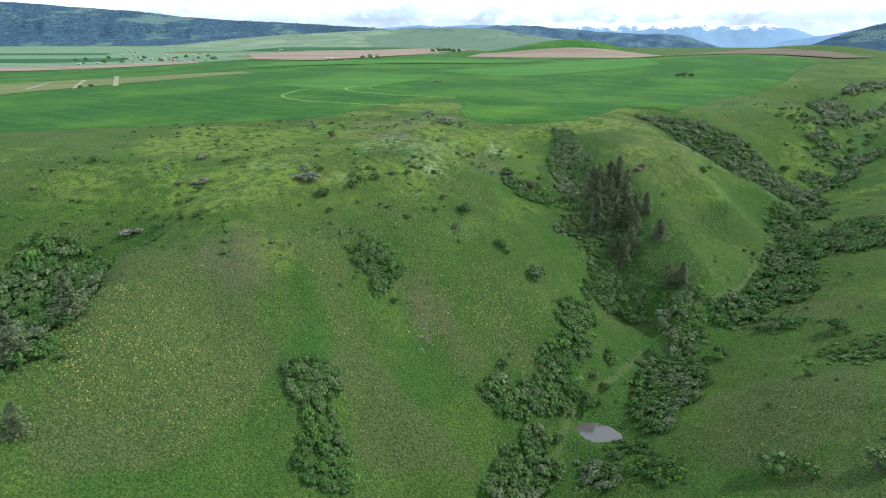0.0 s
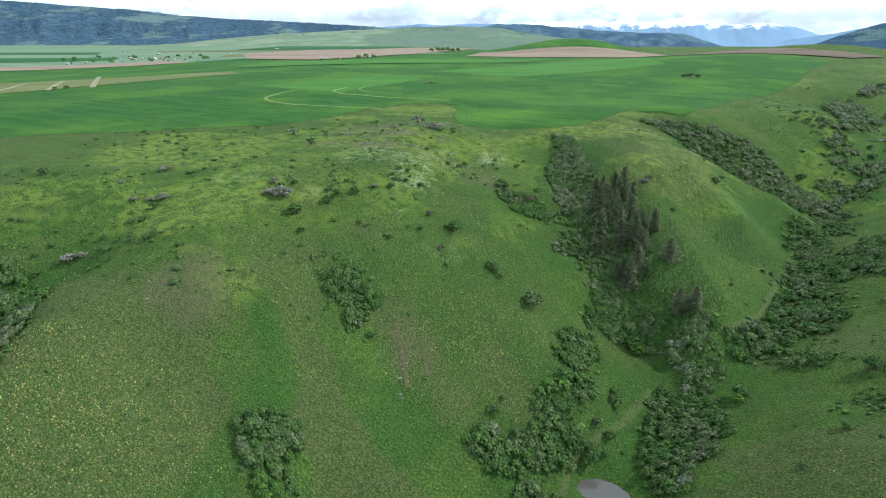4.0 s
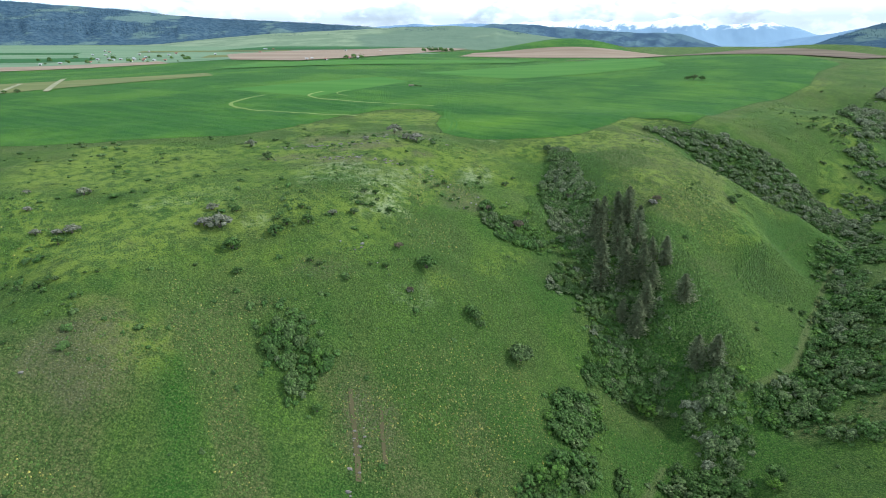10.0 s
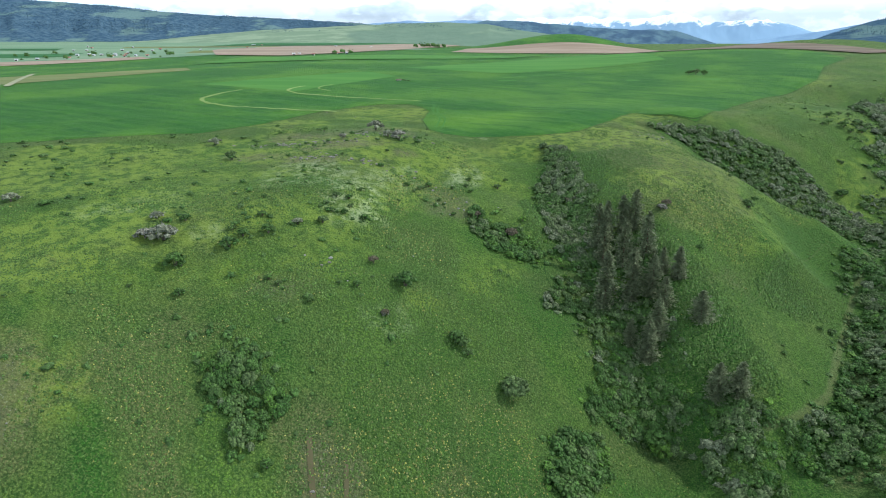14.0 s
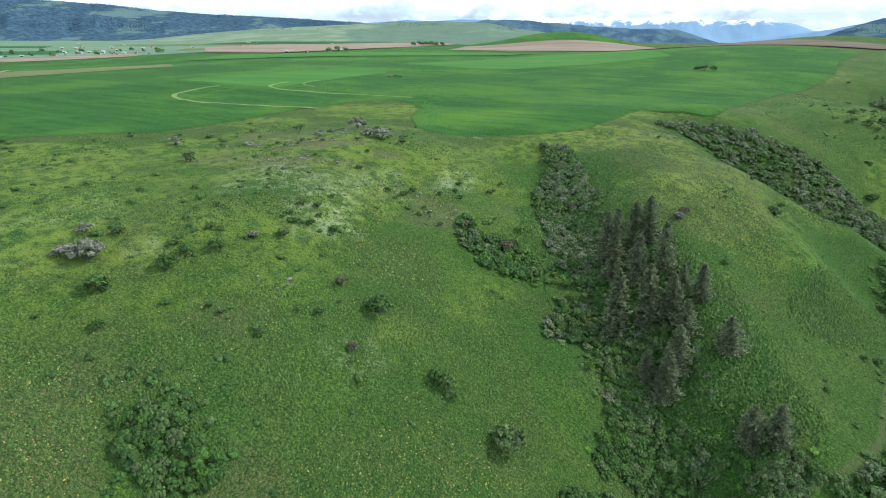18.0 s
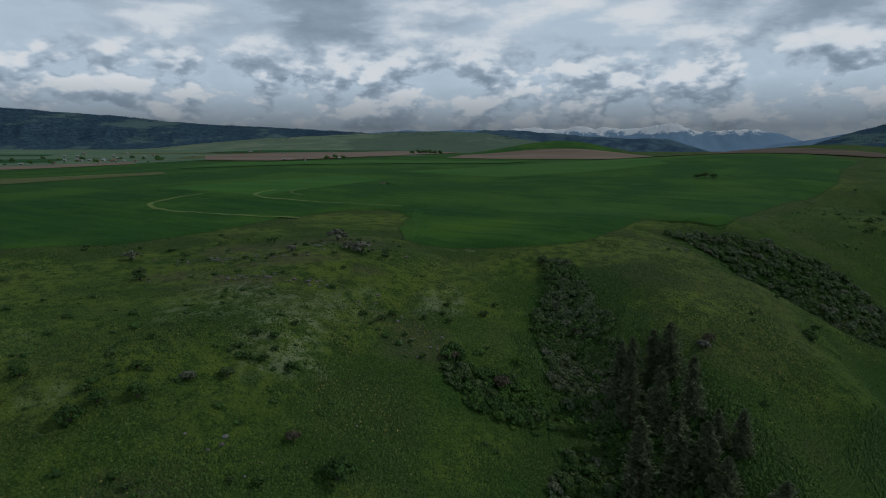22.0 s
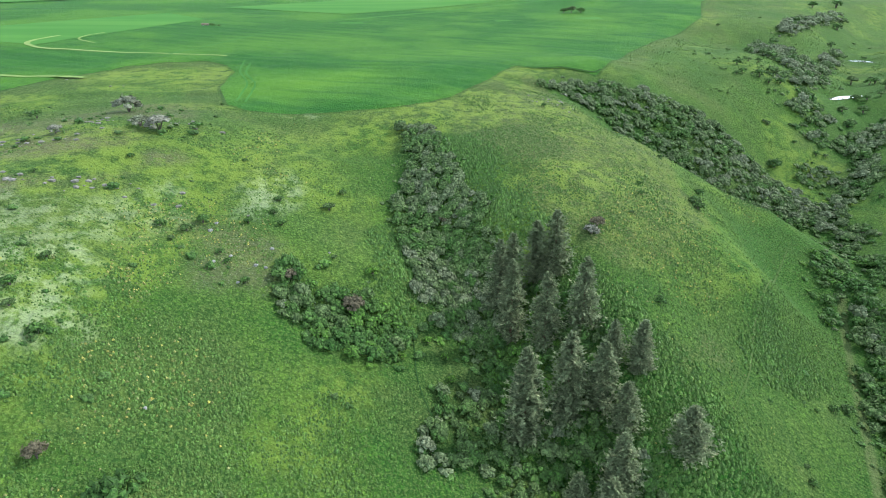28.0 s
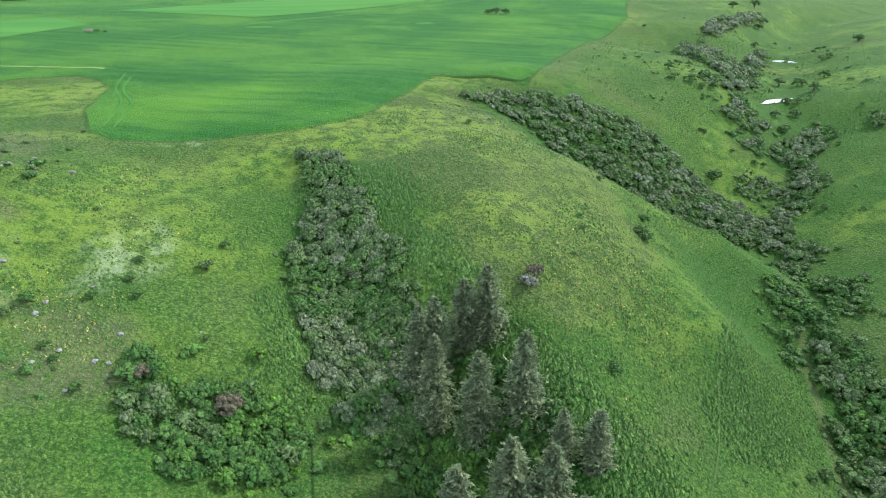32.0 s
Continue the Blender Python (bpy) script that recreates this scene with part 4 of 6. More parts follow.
GREEN_SHRUBS = []
GREEN_SHRUBS.append([(-19.1, 154.5, 7.6), (-60.3, 159.7, 5.1), (-71.0, 159.6, 3.0), (-66.9, 156.8, 4.4), (-46.4, 171.1, 4.2), (-64.3, 167.9, 3.4), (-85.5, 161.3, 3.7), (-67.2, 179.8, 2.6), (-45.1, 188.4, 3.3), (-41.0, 189.0, 3.3), (-39.6, 184.4, 2.5), (-45.0, 178.8, 2.8), (-41.0, 179.5, 2.8), (-34.5, 179.7, 3.4), (-38.3, 197.7, 2.4)])
GREEN_SHRUBS.append([(-88.8, 278.9, 2.5), (-81.6, 266.9, 2.4), (-69.1, 283.3, 4.0), (-95.4, 229.8, 5.5), (-50.6, 230.0, 1.8), (-34.1, 242.3, 2.1), (-24.2, 219.2, 3.0), (-18.7, 217.8, 3.0), (-15.8, 221.1, 3.4), (-21.0, 213.3, 1.8), (-11.1, 209.8, 2.1), (-9.4, 206.8, 1.8), (-5.6, 201.3, 2.4), (0.0, 233.8, 2.4), (0.7, 223.2, 2.6), (11.6, 233.6, 3.6), (15.3, 241.2, 2.5), (-69.5, 151.8, 5.8), (-80.2, 140.3, 7.0), (-28.6, 152.9, 1.6)])
GREEN_SHRUBS.append([(-37.0, 146.4, 2.1), (-32.1, 147.6, 3.2), (-52.4, 139.8, 2.6), (-43.2, 137.4, 2.8), (-75.6, 130.6, 3.5), (-55.3, 141.0, 2.7), (120.0, 270.0, 3.2), (94.7, 233.8, 2.1), (87.0, 223.3, 1.6), (116.8, 240.5, 4.6), (124.0, 252.0, 3.6), (-3.8, 140.5, 5.6), (-0.6, 137.4, 3.8), (98.9, 162.5, 2.4), (11.9, 131.1, 9.8)])
GREEN_SHRUBS.append([(80.9, 194.5, 3.1), (120.4, 182.3, 3.0), (125.9, 183.7, 3.7), (114.2, 180.7, 1.4), (100.0, 165.9, 1.5), (-8.8, 248.8, 1.8), (14.7, 267.5, 1.0), (-0.6, 233.6, 1.9), (-1.1, 228.4, 2.4), (-6.4, 222.3, 2.6), (12.1, 212.4, 1.7), (-21.0, 304.3, 1.6), (224.1, 388.7, 4.6), (225.2, 370.4, 6.3), (309.0, 379.3, 7.5), (176.6, 327.4, 2.1), (206.4, 333.7, 2.8), (197.1, 352.6, 1.7), (222.0, 292.4, 8.1), (239.6, 311.7, 8.1), (256.9, 341.8, 6.4), (321.9, 400.6, 6.3), (314.2, 408.9, 7.9)])
GREEN_SHRUBS.append([(96.5, 68.4, 4.0), (79.1, 56.2, 2.9), (112.0, 112.5, 6.7), (102.7, 115.3, 4.7), (123.1, 94.7, 2.5), (121.5, 99.1, 7.6), (81.9, 104.2, 6.9), (67.3, 25.1, 11.0), (73.1, 19.6, 7.2), (86.6, 15.1, 9.0), (38.3, 97.9, 6.0), (33.5, 82.8, 4.8), (54.5, 140.3, 10.6), (-2.2, 139.6, 5.5), (-44.3, 95.6, 3.9), (-127.9, 26.7, 3.7)])
GREEN_SHRUBS.append([(-190.5, 158.8, 5.4), (-132.0, 133.0, 4.6), (-165.1, 146.4, 1.9), (-160.8, 152.7, 1.7), (-156.8, 148.3, 1.4), (-177.5, 122.8, 2.7), (-180.9, 122.7, 2.4), (-189.0, 124.6, 1.6), (-148.6, 118.6, 2.3), (-142.6, 115.5, 3.0), (-149.8, 115.0, 2.5), (-135.6, 113.0, 1.9), (-129.2, 108.8, 2.8), (-121.0, 110.5, 2.3), (-118.7, 110.0, 2.3), (-122.2, 107.7, 3.5), (-111.6, 112.7, 1.4), (-109.0, 114.0, 1.6)])
GREEN_SHRUBS.append([(-104.9, 117.4, 1.2), (-163.1, 107.8, 2.8), (-136.9, 107.1, 3.6), (-160.7, 113.3, 2.8), (-176.6, 109.5, 2.6), (-140.5, 105.0, 1.4), (-118.1, 86.4, 1.7), (-168.5, 110.9, 1.8), (-164.7, 116.7, 1.5), (-162.3, 119.8, 1.8), (-110.6, 99.7, 1.3), (-94.3, 227.7, 3.9), (-183.5, 102.6, 3.9), (-158.5, 100.8, 3.7), (-87.7, 129.2, 1.9), (-78.8, 140.8, 3.2)])
GREEN_SHRUBS.append([(238.2, 402.8, 2.6), (240.2, 394.0, 4.3), (218.1, 374.5, 4.9), (212.1, 379.9, 1.6), (224.1, 374.7, 2.1), (232.4, 363.9, 4.9), (222.2, 357.9, 2.0), (225.1, 357.2, 2.0), (192.7, 355.1, 1.5), (204.8, 334.3, 2.6), (195.8, 339.5, 1.1), (196.9, 312.1, 7.1), (97.6, 240.8, 2.1), (117.0, 242.8, 4.9), (81.8, 196.2, 2.0), (86.0, 283.0, 1.2), (94.6, 326.8, 1.3), (89.6, 301.9, 2.2)])
GREEN_SHRUBS.append([(122.2, 122.7, 2.4), (130.5, 115.7, 1.5), (106.5, 113.6, 3.4), (86.7, 76.3, 1.7), (82.0, 103.6, 4.6), (150.0, 143.6, 2.6), (135.9, 110.6, 2.0), (112.3, 96.0, 1.4), (212, 595, 9.0), (206, 596, 7.0), (219, 593, 7.5), (-52, 512, 3.5), (-48, 511, 2.5), (-362, 433, 5.0), (-355, 438, 5.5)])
GREEN_SHRUBS.append([(444, 612, 9), (486, 633, 12), (372, 497, 7), (420, 550, 9), (261, 353, 5.5), (276, 356, 6.5), (255, 341, 5), (320, 402, 6.5), (283, 370, 6), (287, 367, 5), (382, 447, 7), (390, 450, 6), (339, 403, 7), (324, 420, 5), (274, 330, 5.5), (269, 329, 4.5), (292, 326, 8), (288, 322, 7), (296, 330, 6), (222, 282, 3.2), (230, 273, 1.8), (233, 401, 2.2), (235, 395, 3.6), (210, 380, 2.0), (214, 373, 3.2), (226, 364, 4.0), (220, 355, 2.4)])
GREEN_SHRUBS.append([(193, 353, 1.8), (206, 333, 2.4), (192, 338, 1.2), (226, 336, 3.0), (236, 385, 2.0), (445, 479, 8), (452, 484, 6), (301, 343, 3.0), (222, 319, 3.4), (226, 318, 2.8), (217, 314, 2.0), (219, 335, 2.2), (215, 325, 2.6), (300, 528, 3.5), (266, 320, 3.0), (295, 367, 4.5), (278, 337, 4.0), (200, 315, 1.8), (39, 103, 4.4), (61, 135, 4.0), (38, 95, 3.4), (30, 86, 4.6), (31, 77, 2.4), (37, 79, 1.6), (41, 78, 1.6), (-4, 80, 5.2), (-1, 85, 2.6), (14, 60, 4.5)])
GREY_SHRUBS = [(-164.9, 168.5, 3.0), (-154.9, 153.4, 3.4), (-145.0, 170.6, 5.8), (-142.1, 137.8, 3.9), (-136.1, 139.1, 3.9), (-200.7, 129.5, 3.4), (-131.7, 140.4, 5.7), (-151.3, 107.4, 7.0), (-147.0, 108.4, 5.0), (-87.6, 150.5, 9.5), (-92.5, 149.5, 6.0), (-53.5, 167.6, 4.2), (-94.0, 160.9, 4.8), (-30.9, 259.9, 8.0), (-36.0, 262.0, 6.0), (-44.5, 284.4, 9.0), (-55.4, 258.3, 4.5), (-110.8, 253.9, 6.6), (-23.7, 141.1, 3.1), (72.7, 215.1, 4.6)]


def build_shrubs():
    green = shrub_models([0.20, 0.34, 0.46, 0.28, 0.55, 0.40])
    for n, places in enumerate(GREEN_SHRUBS):
        plant(green[n % 3:] + green[:n % 3], places, "shrub", "round green shrub standing alone in the grass", "shrub", "lone shrubs on the slopes", 0.9)
    plant(shrub_models([0.94, 1.0, 0.90]), GREY_SHRUBS, "flowering_shrub", "greyish pink flowering shrub in the grass", "shrub", "flowering shrubs", 0.75)


build_shrubs()
plant(shrub_models([0.0, 0.02]), [(80, 100, 5.0), (2, 197, 2.4), (20, 209, 3.4), (55, 138, 8.0), (35, 160, 3.2), (39, 158, 2.6), (33, 186, 2.2), (30, 196, 2.6), (24, 190, 2.0), (33, 192, 2.4), (28, 203, 1.8)], "bright_shrub", "fresh yellow-green leafy bush among darker shrubs", "shrub", "fresh green bushes", 0.95)

DRY_TWIGS = leaf_material("dry_twigs", [(0.0, (0.095, 0.082, 0.052)), (1.0, (0.145, 0.126, 0.086))], (0.040, 0.036, 0.024))


def dead_bushes():
    v, f = shrub_arrays(RNG, 24, 420, 0.8, 1)
    twigs, stems, first = mesh_of("crown", v, f, DRY_TWIGS, np.full(len(v), 0.5)), stems_mesh(RNG), None
    for n, (x, y, w) in enumerate([(15, 199, 5.6), (3, 204, 3.6), (75, 217, 4.2), (40, 232, 3.5), (-29, 159.5, 3.6), (-23.5, 141, 2.6)]):
        m = Matrix.Translation((x, y, float(ground(x, y)) + 0.1)) @ Matrix.Rotation(n * 2.1, 4, "Z")
        if first is None:
            e = first = thing("dead_bush", m, "leafless grey-brown bush in the grass", "shrub", "leafless bushes")
            tagged(part("crown", twigs, e), kind="stuff")
            part("trunk", stems, e)
        else:
            e = copy_thing(first, m)
        e.scale = (w, w, w * 0.95)


dead_bushes()


def dotted(name, count, box, label, seed, size):
    """Small bushes strewn over the grass."""
    rng = np.random.default_rng(seed)
    x, y = rng.uniform(box[0], box[2], count), rng.uniform(box[1], box[3], count)
    keep = (inside(CROP, x, y) < -3) & (rng.random(count) < np.clip((rough(x, y, 46, seed, 3) - 0.36) * 4, 0.06, 1))
    w = size[0] + (size[1] - size[0]) * rng.random(count) ** 2.2
    thicket(name, [(a, b, c, c * 0.75, t) for a, b, c, t in zip(x[keep], y[keep], w[keep], rng.uniform(0.08, 0.5, count)[keep])], label, "brush", TINY)


dotted("scattered_brush", 170, (-80, 165, 12, 275), "small dark bushes dotted over the plateau", 57, (0.8, 2.4))
dotted("scattered_brush", 560, (-210, 85, -20, 300), "small bushes scattered over the plateau grass", 51, (0.9, 3.0))
dotted("scattered_brush", 380, (-130, 20, 15, 185), "small bushes scattered over the grassy slope", 52, (0.5, 1.8))
dotted("scattered_brush", 330, (200, 180, 480, 560), "small bushes scattered over the valley hillside", 53, (0.8, 3.6))
dotted("scattered_brush", 260, (90, -40, 260, 200), "small bushes scattered over the far hillside", 54, (0.5, 2.4))
dotted("scattered_brush", 180, (80, 160, 190, 350), "small bushes scattered over the spur", 55, (0.3, 1.4))


# ---- conifers ----
def conifer(rng, tall, wide, bare=0.10, round_=0.8):
    """Trunk and crown of a conifer: whorls of drooping boughs, each a spray of needle tufts."""
    bm = bmesh.new()
    bmesh.ops.create_cone(bm, segments=8, radius1=0.022 * tall, radius2=0.003 * tall, depth=tall * 0.97, matrix=Matrix.Translation((0, 0, tall * 0.485 - 0.3)))
    trunk = bpy.data.meshes.new("trunk")
    bm.to_mesh(trunk)
    bm.free()
    trunk.materials.append(BARK)
    verts, tones = [], []
    levels = int(tall * 2.1)
    for i in range(levels):
        h = bare + (1 - bare) * (i + 0.5) / levels
        reach = wide * 0.5 * (1 - ((h - bare) / (1 - bare)) ** round_) ** 0.85 * rng.uniform(0.78, 1.15) + 0.2
        if h < bare + 0.14:
            reach *= 0.55 + 0.45 * (h - bare) / 0.14
        for b in range(rng.integers(9, 12)):
            a = rng.uniform(0, 2 * math.pi)
            length, drop = reach * rng.uniform(0.7, 1.15), rng.uniform(-0.05, 0.42)
            tone = np.clip(rng.normal(0.45, 0.2), 0, 1)
            for s in range(11):
                u = (s + rng.uniform(0.5, 1.0)) / 11
                r = length * u
                p = np.array([math.cos(a) * r, math.sin(a) * r, h * tall - drop * r + 0.10 * r * u + rng.normal() * 0.12])
                p[:2] += rng.normal(size=2) * 0.10 * length
                out = np.array([math.cos(a), math.sin(a), 0.25 - drop + rng.normal() * 0.3])
                side = np.array([-math.sin(a), math.cos(a), rng.normal() * 0.45])
                g = 0.26 + 0.15 * rng.random() + 0.05 * length
                verts += [p - side * g * 0.8, p + out * g * 0.25 - side * g * 0.1, p + out * g * 1.3, p + side * g * 0.8]
                # tufts nearer the trunk painted darker, inner shade put into the tone
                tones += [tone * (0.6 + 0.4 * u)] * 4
    v = np.array(verts)
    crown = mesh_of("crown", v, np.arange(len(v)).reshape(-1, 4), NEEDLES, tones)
    return trunk, crown


# x, y, height, width
FIRS = [(61.0, 207.3, 14.5, 6.0), (56.5, 207.4, 14.2, 5.5), (50.4, 205.4, 15.6, 5.0), (47.3, 204.2, 16.1, 5.0), (48.0, 196.6, 18.0, 4.6), (53.6, 191.0, 16.4, 5.6), (60.8, 189.4, 15.9, 5.2),
        (53.6, 176.6, 18.1, 6.0), (59.8, 175.9, 14.2, 5.2), (44.4, 174.3, 19.1, 5.8), (62.6, 170.6, 10.5, 4.6), (58.5, 162.2, 13.3, 5.4), (54.8, 157.9, 13.5, 5.4), (50.5, 161.7, 9.1, 3.6),
        (68.9, 178.9, 11.1, 4.0), (64.6, 182.0, 9.1, 3.6)]
PINES = [(72.5, 164.7, 10.5, 8.0), (72.5, 146.0, 12.3, 6.5), (78.5, 145.0, 11.5, 6.0), (-135.2, 43.4, 15.0, 7.0), (-139.0, 23.2, 15.5, 8.5), (-127.1, 5.1, 9.9, 6.0)]


def build_conifers():
    for group, places, label, bare, round_ in (("firs in the gully", FIRS, "tall dark green fir in the gully", 0.04, 2.3), ("pines on the slopes", PINES, "dark bushy pine on the slope", 0.04, 1.9)):
        made = []
        for n, (x, y, tall, wide) in enumerate(places):
            wide, tall = (wide * 1.3, tall * 1.08) if "fir" in label else (wide * 1.15, tall)
            m = Matrix.Translation((x, y, float(ground(x, y)) - 0.1)) @ Matrix.Rotation(n * 1.7, 4, "Z")
            if n < 5:
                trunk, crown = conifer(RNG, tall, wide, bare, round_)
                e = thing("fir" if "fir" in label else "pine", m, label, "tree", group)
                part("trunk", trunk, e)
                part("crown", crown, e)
                made.append((e, tall, wide))
            else:
                e, t0, w0 = made[n % 5]
                e = copy_thing(e, m)
                e.scale = (wide / w0, wide / w0, tall / t0)


build_conifers()

# ---- far ranges ----
def range_material(name, low, high, scale, patch=None):
    m, add = material(name)
    pos = add("ShaderNodeNewGeometry").outputs["Position"]
    n = noise_of(add, pos, scale, 6, 0.65)
    c = blend(add, fade(add, n, 0.40, 0.60), rgb(*low), rgb(*high))
    if patch:
        tall = add("ShaderNodeVectorMath", {0: pos, 1: (1.0, 0.4, 4.0)}, operation="MULTIPLY").outputs[0]
        c = blend(add, fade(add, noise_of(add, tall, scale * 0.09, 5, 0.62), 0.53, 0.60, 0.0, 0.75), c, rgb(*patch))
    nm = add("ShaderNodeBump", {"Strength": 0.7, "Distance": 12.0, "Height": n}).outputs[0]
    finish(add, c, 1.0, nm, 0.0)
    return m


SLOPES = {}


def far_range(name, label, skyline, dist, deep, mat, base=105.0, folds=1.0, seed=1, steps=420, jag=0.05, gap=220):
    """A range of hills: skyline gives, by bearing in degrees to the right of +y, the height of its crest."""
    a = np.linspace(skyline[0][0], skyline[-1][0], steps)
    crest = np.interp(a, [s[0] for s in skyline], [s[1] for s in skyline])
    rows = 26
    verts = []
    for j in range(rows):
        u = j / (rows - 1)
        d = dist + deep * (u * 1.4 - 0.7)
        x, y = d * np.sin(np.radians(a)), d * np.cos(np.radians(a))
        rise = np.clip(u / 0.62, 0, 1) ** 1.15 if u < 0.62 else 1 - ((u - 0.62) / 0.38) * 0.4
        fold = np.abs(rough(np.radians(a) * dist + 90 * math.sin(u * 5), a * 0 + u * 150, gap, seed, 4) - 0.5) * 2
        tip = (rough(a * 40 + 9 * math.sin(j * 0.7), a * 0 + seed + 3.0 * j, 34, seed + 5, 5) - 0.5) * jag
        z = base - 8 + (crest - base + 8) * (rise * (1 - folds * 0.55 * fold * (1 - rise) * 2.0) + tip * rise ** 2)
        verts.append(np.c_[x, y, z])
    SLOPES[name] = np.array(verts)
    i = (np.arange(rows - 1)[:, None] * steps + np.arange(steps - 1)).ravel()
    me = mesh_of(name, np.concatenate(verts), np.c_[i, i + 1, i + steps + 1, i + steps], mat, None, True)
    return tagged(new(name, me), label, "mountains", kind="structure")


# distance haze is painted into these base colours as a blue cast
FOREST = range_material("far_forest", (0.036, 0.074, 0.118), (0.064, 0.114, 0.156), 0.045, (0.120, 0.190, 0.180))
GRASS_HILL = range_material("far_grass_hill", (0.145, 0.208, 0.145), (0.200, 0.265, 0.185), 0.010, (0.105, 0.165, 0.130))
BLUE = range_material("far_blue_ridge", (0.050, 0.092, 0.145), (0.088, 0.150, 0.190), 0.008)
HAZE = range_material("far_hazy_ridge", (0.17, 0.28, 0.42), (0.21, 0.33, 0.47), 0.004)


def snow_material():
    m, add = material("far_snow_range")
    pos = add("ShaderNodeNewGeometry").outputs["Position"]
    high = add("ShaderNodeSeparateXYZ", {0: pos}).outputs[2]
    n = noise_of(add, pos, 0.014, 6, 0.7)
    line = add("ShaderNodeMath", {0: high, 1: times(add, n, 190.0)}, operation="ADD").outputs[0]
    # the blue below the snow is distance haze put into the colour
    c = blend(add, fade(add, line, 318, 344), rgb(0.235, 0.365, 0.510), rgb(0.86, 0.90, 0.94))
    finish(add, c, 1.0, None, 0.0)
    return m


SNOW = snow_material()
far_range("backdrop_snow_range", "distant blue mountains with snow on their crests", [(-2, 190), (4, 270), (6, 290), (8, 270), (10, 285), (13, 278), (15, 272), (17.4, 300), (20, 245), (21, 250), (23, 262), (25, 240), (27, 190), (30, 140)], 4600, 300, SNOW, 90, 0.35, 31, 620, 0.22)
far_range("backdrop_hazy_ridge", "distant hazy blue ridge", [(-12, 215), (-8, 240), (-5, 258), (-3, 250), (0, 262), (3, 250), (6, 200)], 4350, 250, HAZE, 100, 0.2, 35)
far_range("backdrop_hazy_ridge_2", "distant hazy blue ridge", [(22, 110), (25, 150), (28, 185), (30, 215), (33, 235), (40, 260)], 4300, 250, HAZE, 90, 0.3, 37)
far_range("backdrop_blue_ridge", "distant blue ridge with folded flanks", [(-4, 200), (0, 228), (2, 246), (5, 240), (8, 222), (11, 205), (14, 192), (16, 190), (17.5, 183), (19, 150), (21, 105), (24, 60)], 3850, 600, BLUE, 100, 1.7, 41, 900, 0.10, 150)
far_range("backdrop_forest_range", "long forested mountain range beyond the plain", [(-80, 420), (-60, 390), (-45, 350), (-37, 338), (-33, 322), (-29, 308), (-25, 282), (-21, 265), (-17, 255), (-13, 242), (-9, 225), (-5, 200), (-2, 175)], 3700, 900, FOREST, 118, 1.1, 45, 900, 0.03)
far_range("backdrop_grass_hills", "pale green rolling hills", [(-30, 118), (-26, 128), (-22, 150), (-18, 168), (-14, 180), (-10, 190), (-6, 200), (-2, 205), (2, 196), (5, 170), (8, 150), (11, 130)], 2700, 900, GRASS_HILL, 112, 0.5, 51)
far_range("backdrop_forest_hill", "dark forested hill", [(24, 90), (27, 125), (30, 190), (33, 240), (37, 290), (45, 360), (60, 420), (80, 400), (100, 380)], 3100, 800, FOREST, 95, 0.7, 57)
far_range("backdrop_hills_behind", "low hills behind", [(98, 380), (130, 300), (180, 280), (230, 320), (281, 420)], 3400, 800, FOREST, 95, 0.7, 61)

# tree green with the same painted blue haze
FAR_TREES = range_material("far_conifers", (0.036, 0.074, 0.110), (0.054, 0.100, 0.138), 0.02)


def far_woods(slope, name, count, seed, low, high, tall, thin=0.5):
    """Conifers over a far slope, from the share of its rows at low to that at high: narrow cones in uneven stands."""
    rng = np.random.default_rng(seed)
    grid = SLOPES[slope]
    j, i = rng.uniform(low, high, count) * (len(grid) - 1.01), rng.uniform(0, 1, count) * (grid.shape[1] - 1.01)
    j0, i0 = j.astype(int), i.astype(int)
    u, v = (j - j0)[:, None], (i - i0)[:, None]
    p = (grid[j0, i0] * (1 - v) + grid[j0, i0 + 1] * v) * (1 - u) + (grid[j0 + 1, i0] * (1 - v) + grid[j0 + 1, i0 + 1] * v) * u
    p = p[rough(p[:, 0], p[:, 2] * 6, 130, seed, 3) > thin]
    n = len(p)
    h = tall * rng.uniform(0.6, 1.3, n)
    a = rng.uniform(0, 6.28, n)[:, None] + np.arange(4) * 1.5708
    ring = np.stack([p[:, :1] + np.cos(a) * h[:, None] * 0.30, p[:, 1:2] + np.sin(a) * h[:, None] * 0.30, np.broadcast_to(p[:, 2:] - 2.0, a.shape)], -1)
    verts = np.concatenate([ring, (p + np.c_[0 * h, 0 * h, h])[:, None]], 1).reshape(-1, 3)
    b = np.arange(n)[:, None] * 5
    faces = np.concatenate([np.c_[b + k, b + (k + 1) % 4, b + 4] for k in range(4)])
    tagged(new(name, mesh_of(name, verts, faces, FAR_TREES)), "dark conifer woods on far hills", "woods", kind="stuff")


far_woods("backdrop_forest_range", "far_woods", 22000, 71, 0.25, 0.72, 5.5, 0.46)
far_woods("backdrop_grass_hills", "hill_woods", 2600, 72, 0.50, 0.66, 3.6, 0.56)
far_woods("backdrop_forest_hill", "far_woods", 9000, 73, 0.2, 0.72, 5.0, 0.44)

# ---- ponds ----
def water_material():
    m, add = material("pond_water")
    pos = add("ShaderNodeNewGeometry").outputs["Position"]
    nm = add("ShaderNodeBump", {"Strength": 0.06, "Distance": 0.05, "Height": noise_of(add, pos, 1.2, 3)}).outputs[0]
    finish(add, rgb(0.086, 0.084, 0.076), 0.10, nm, 0.5)
    return m


WATER = water_material()


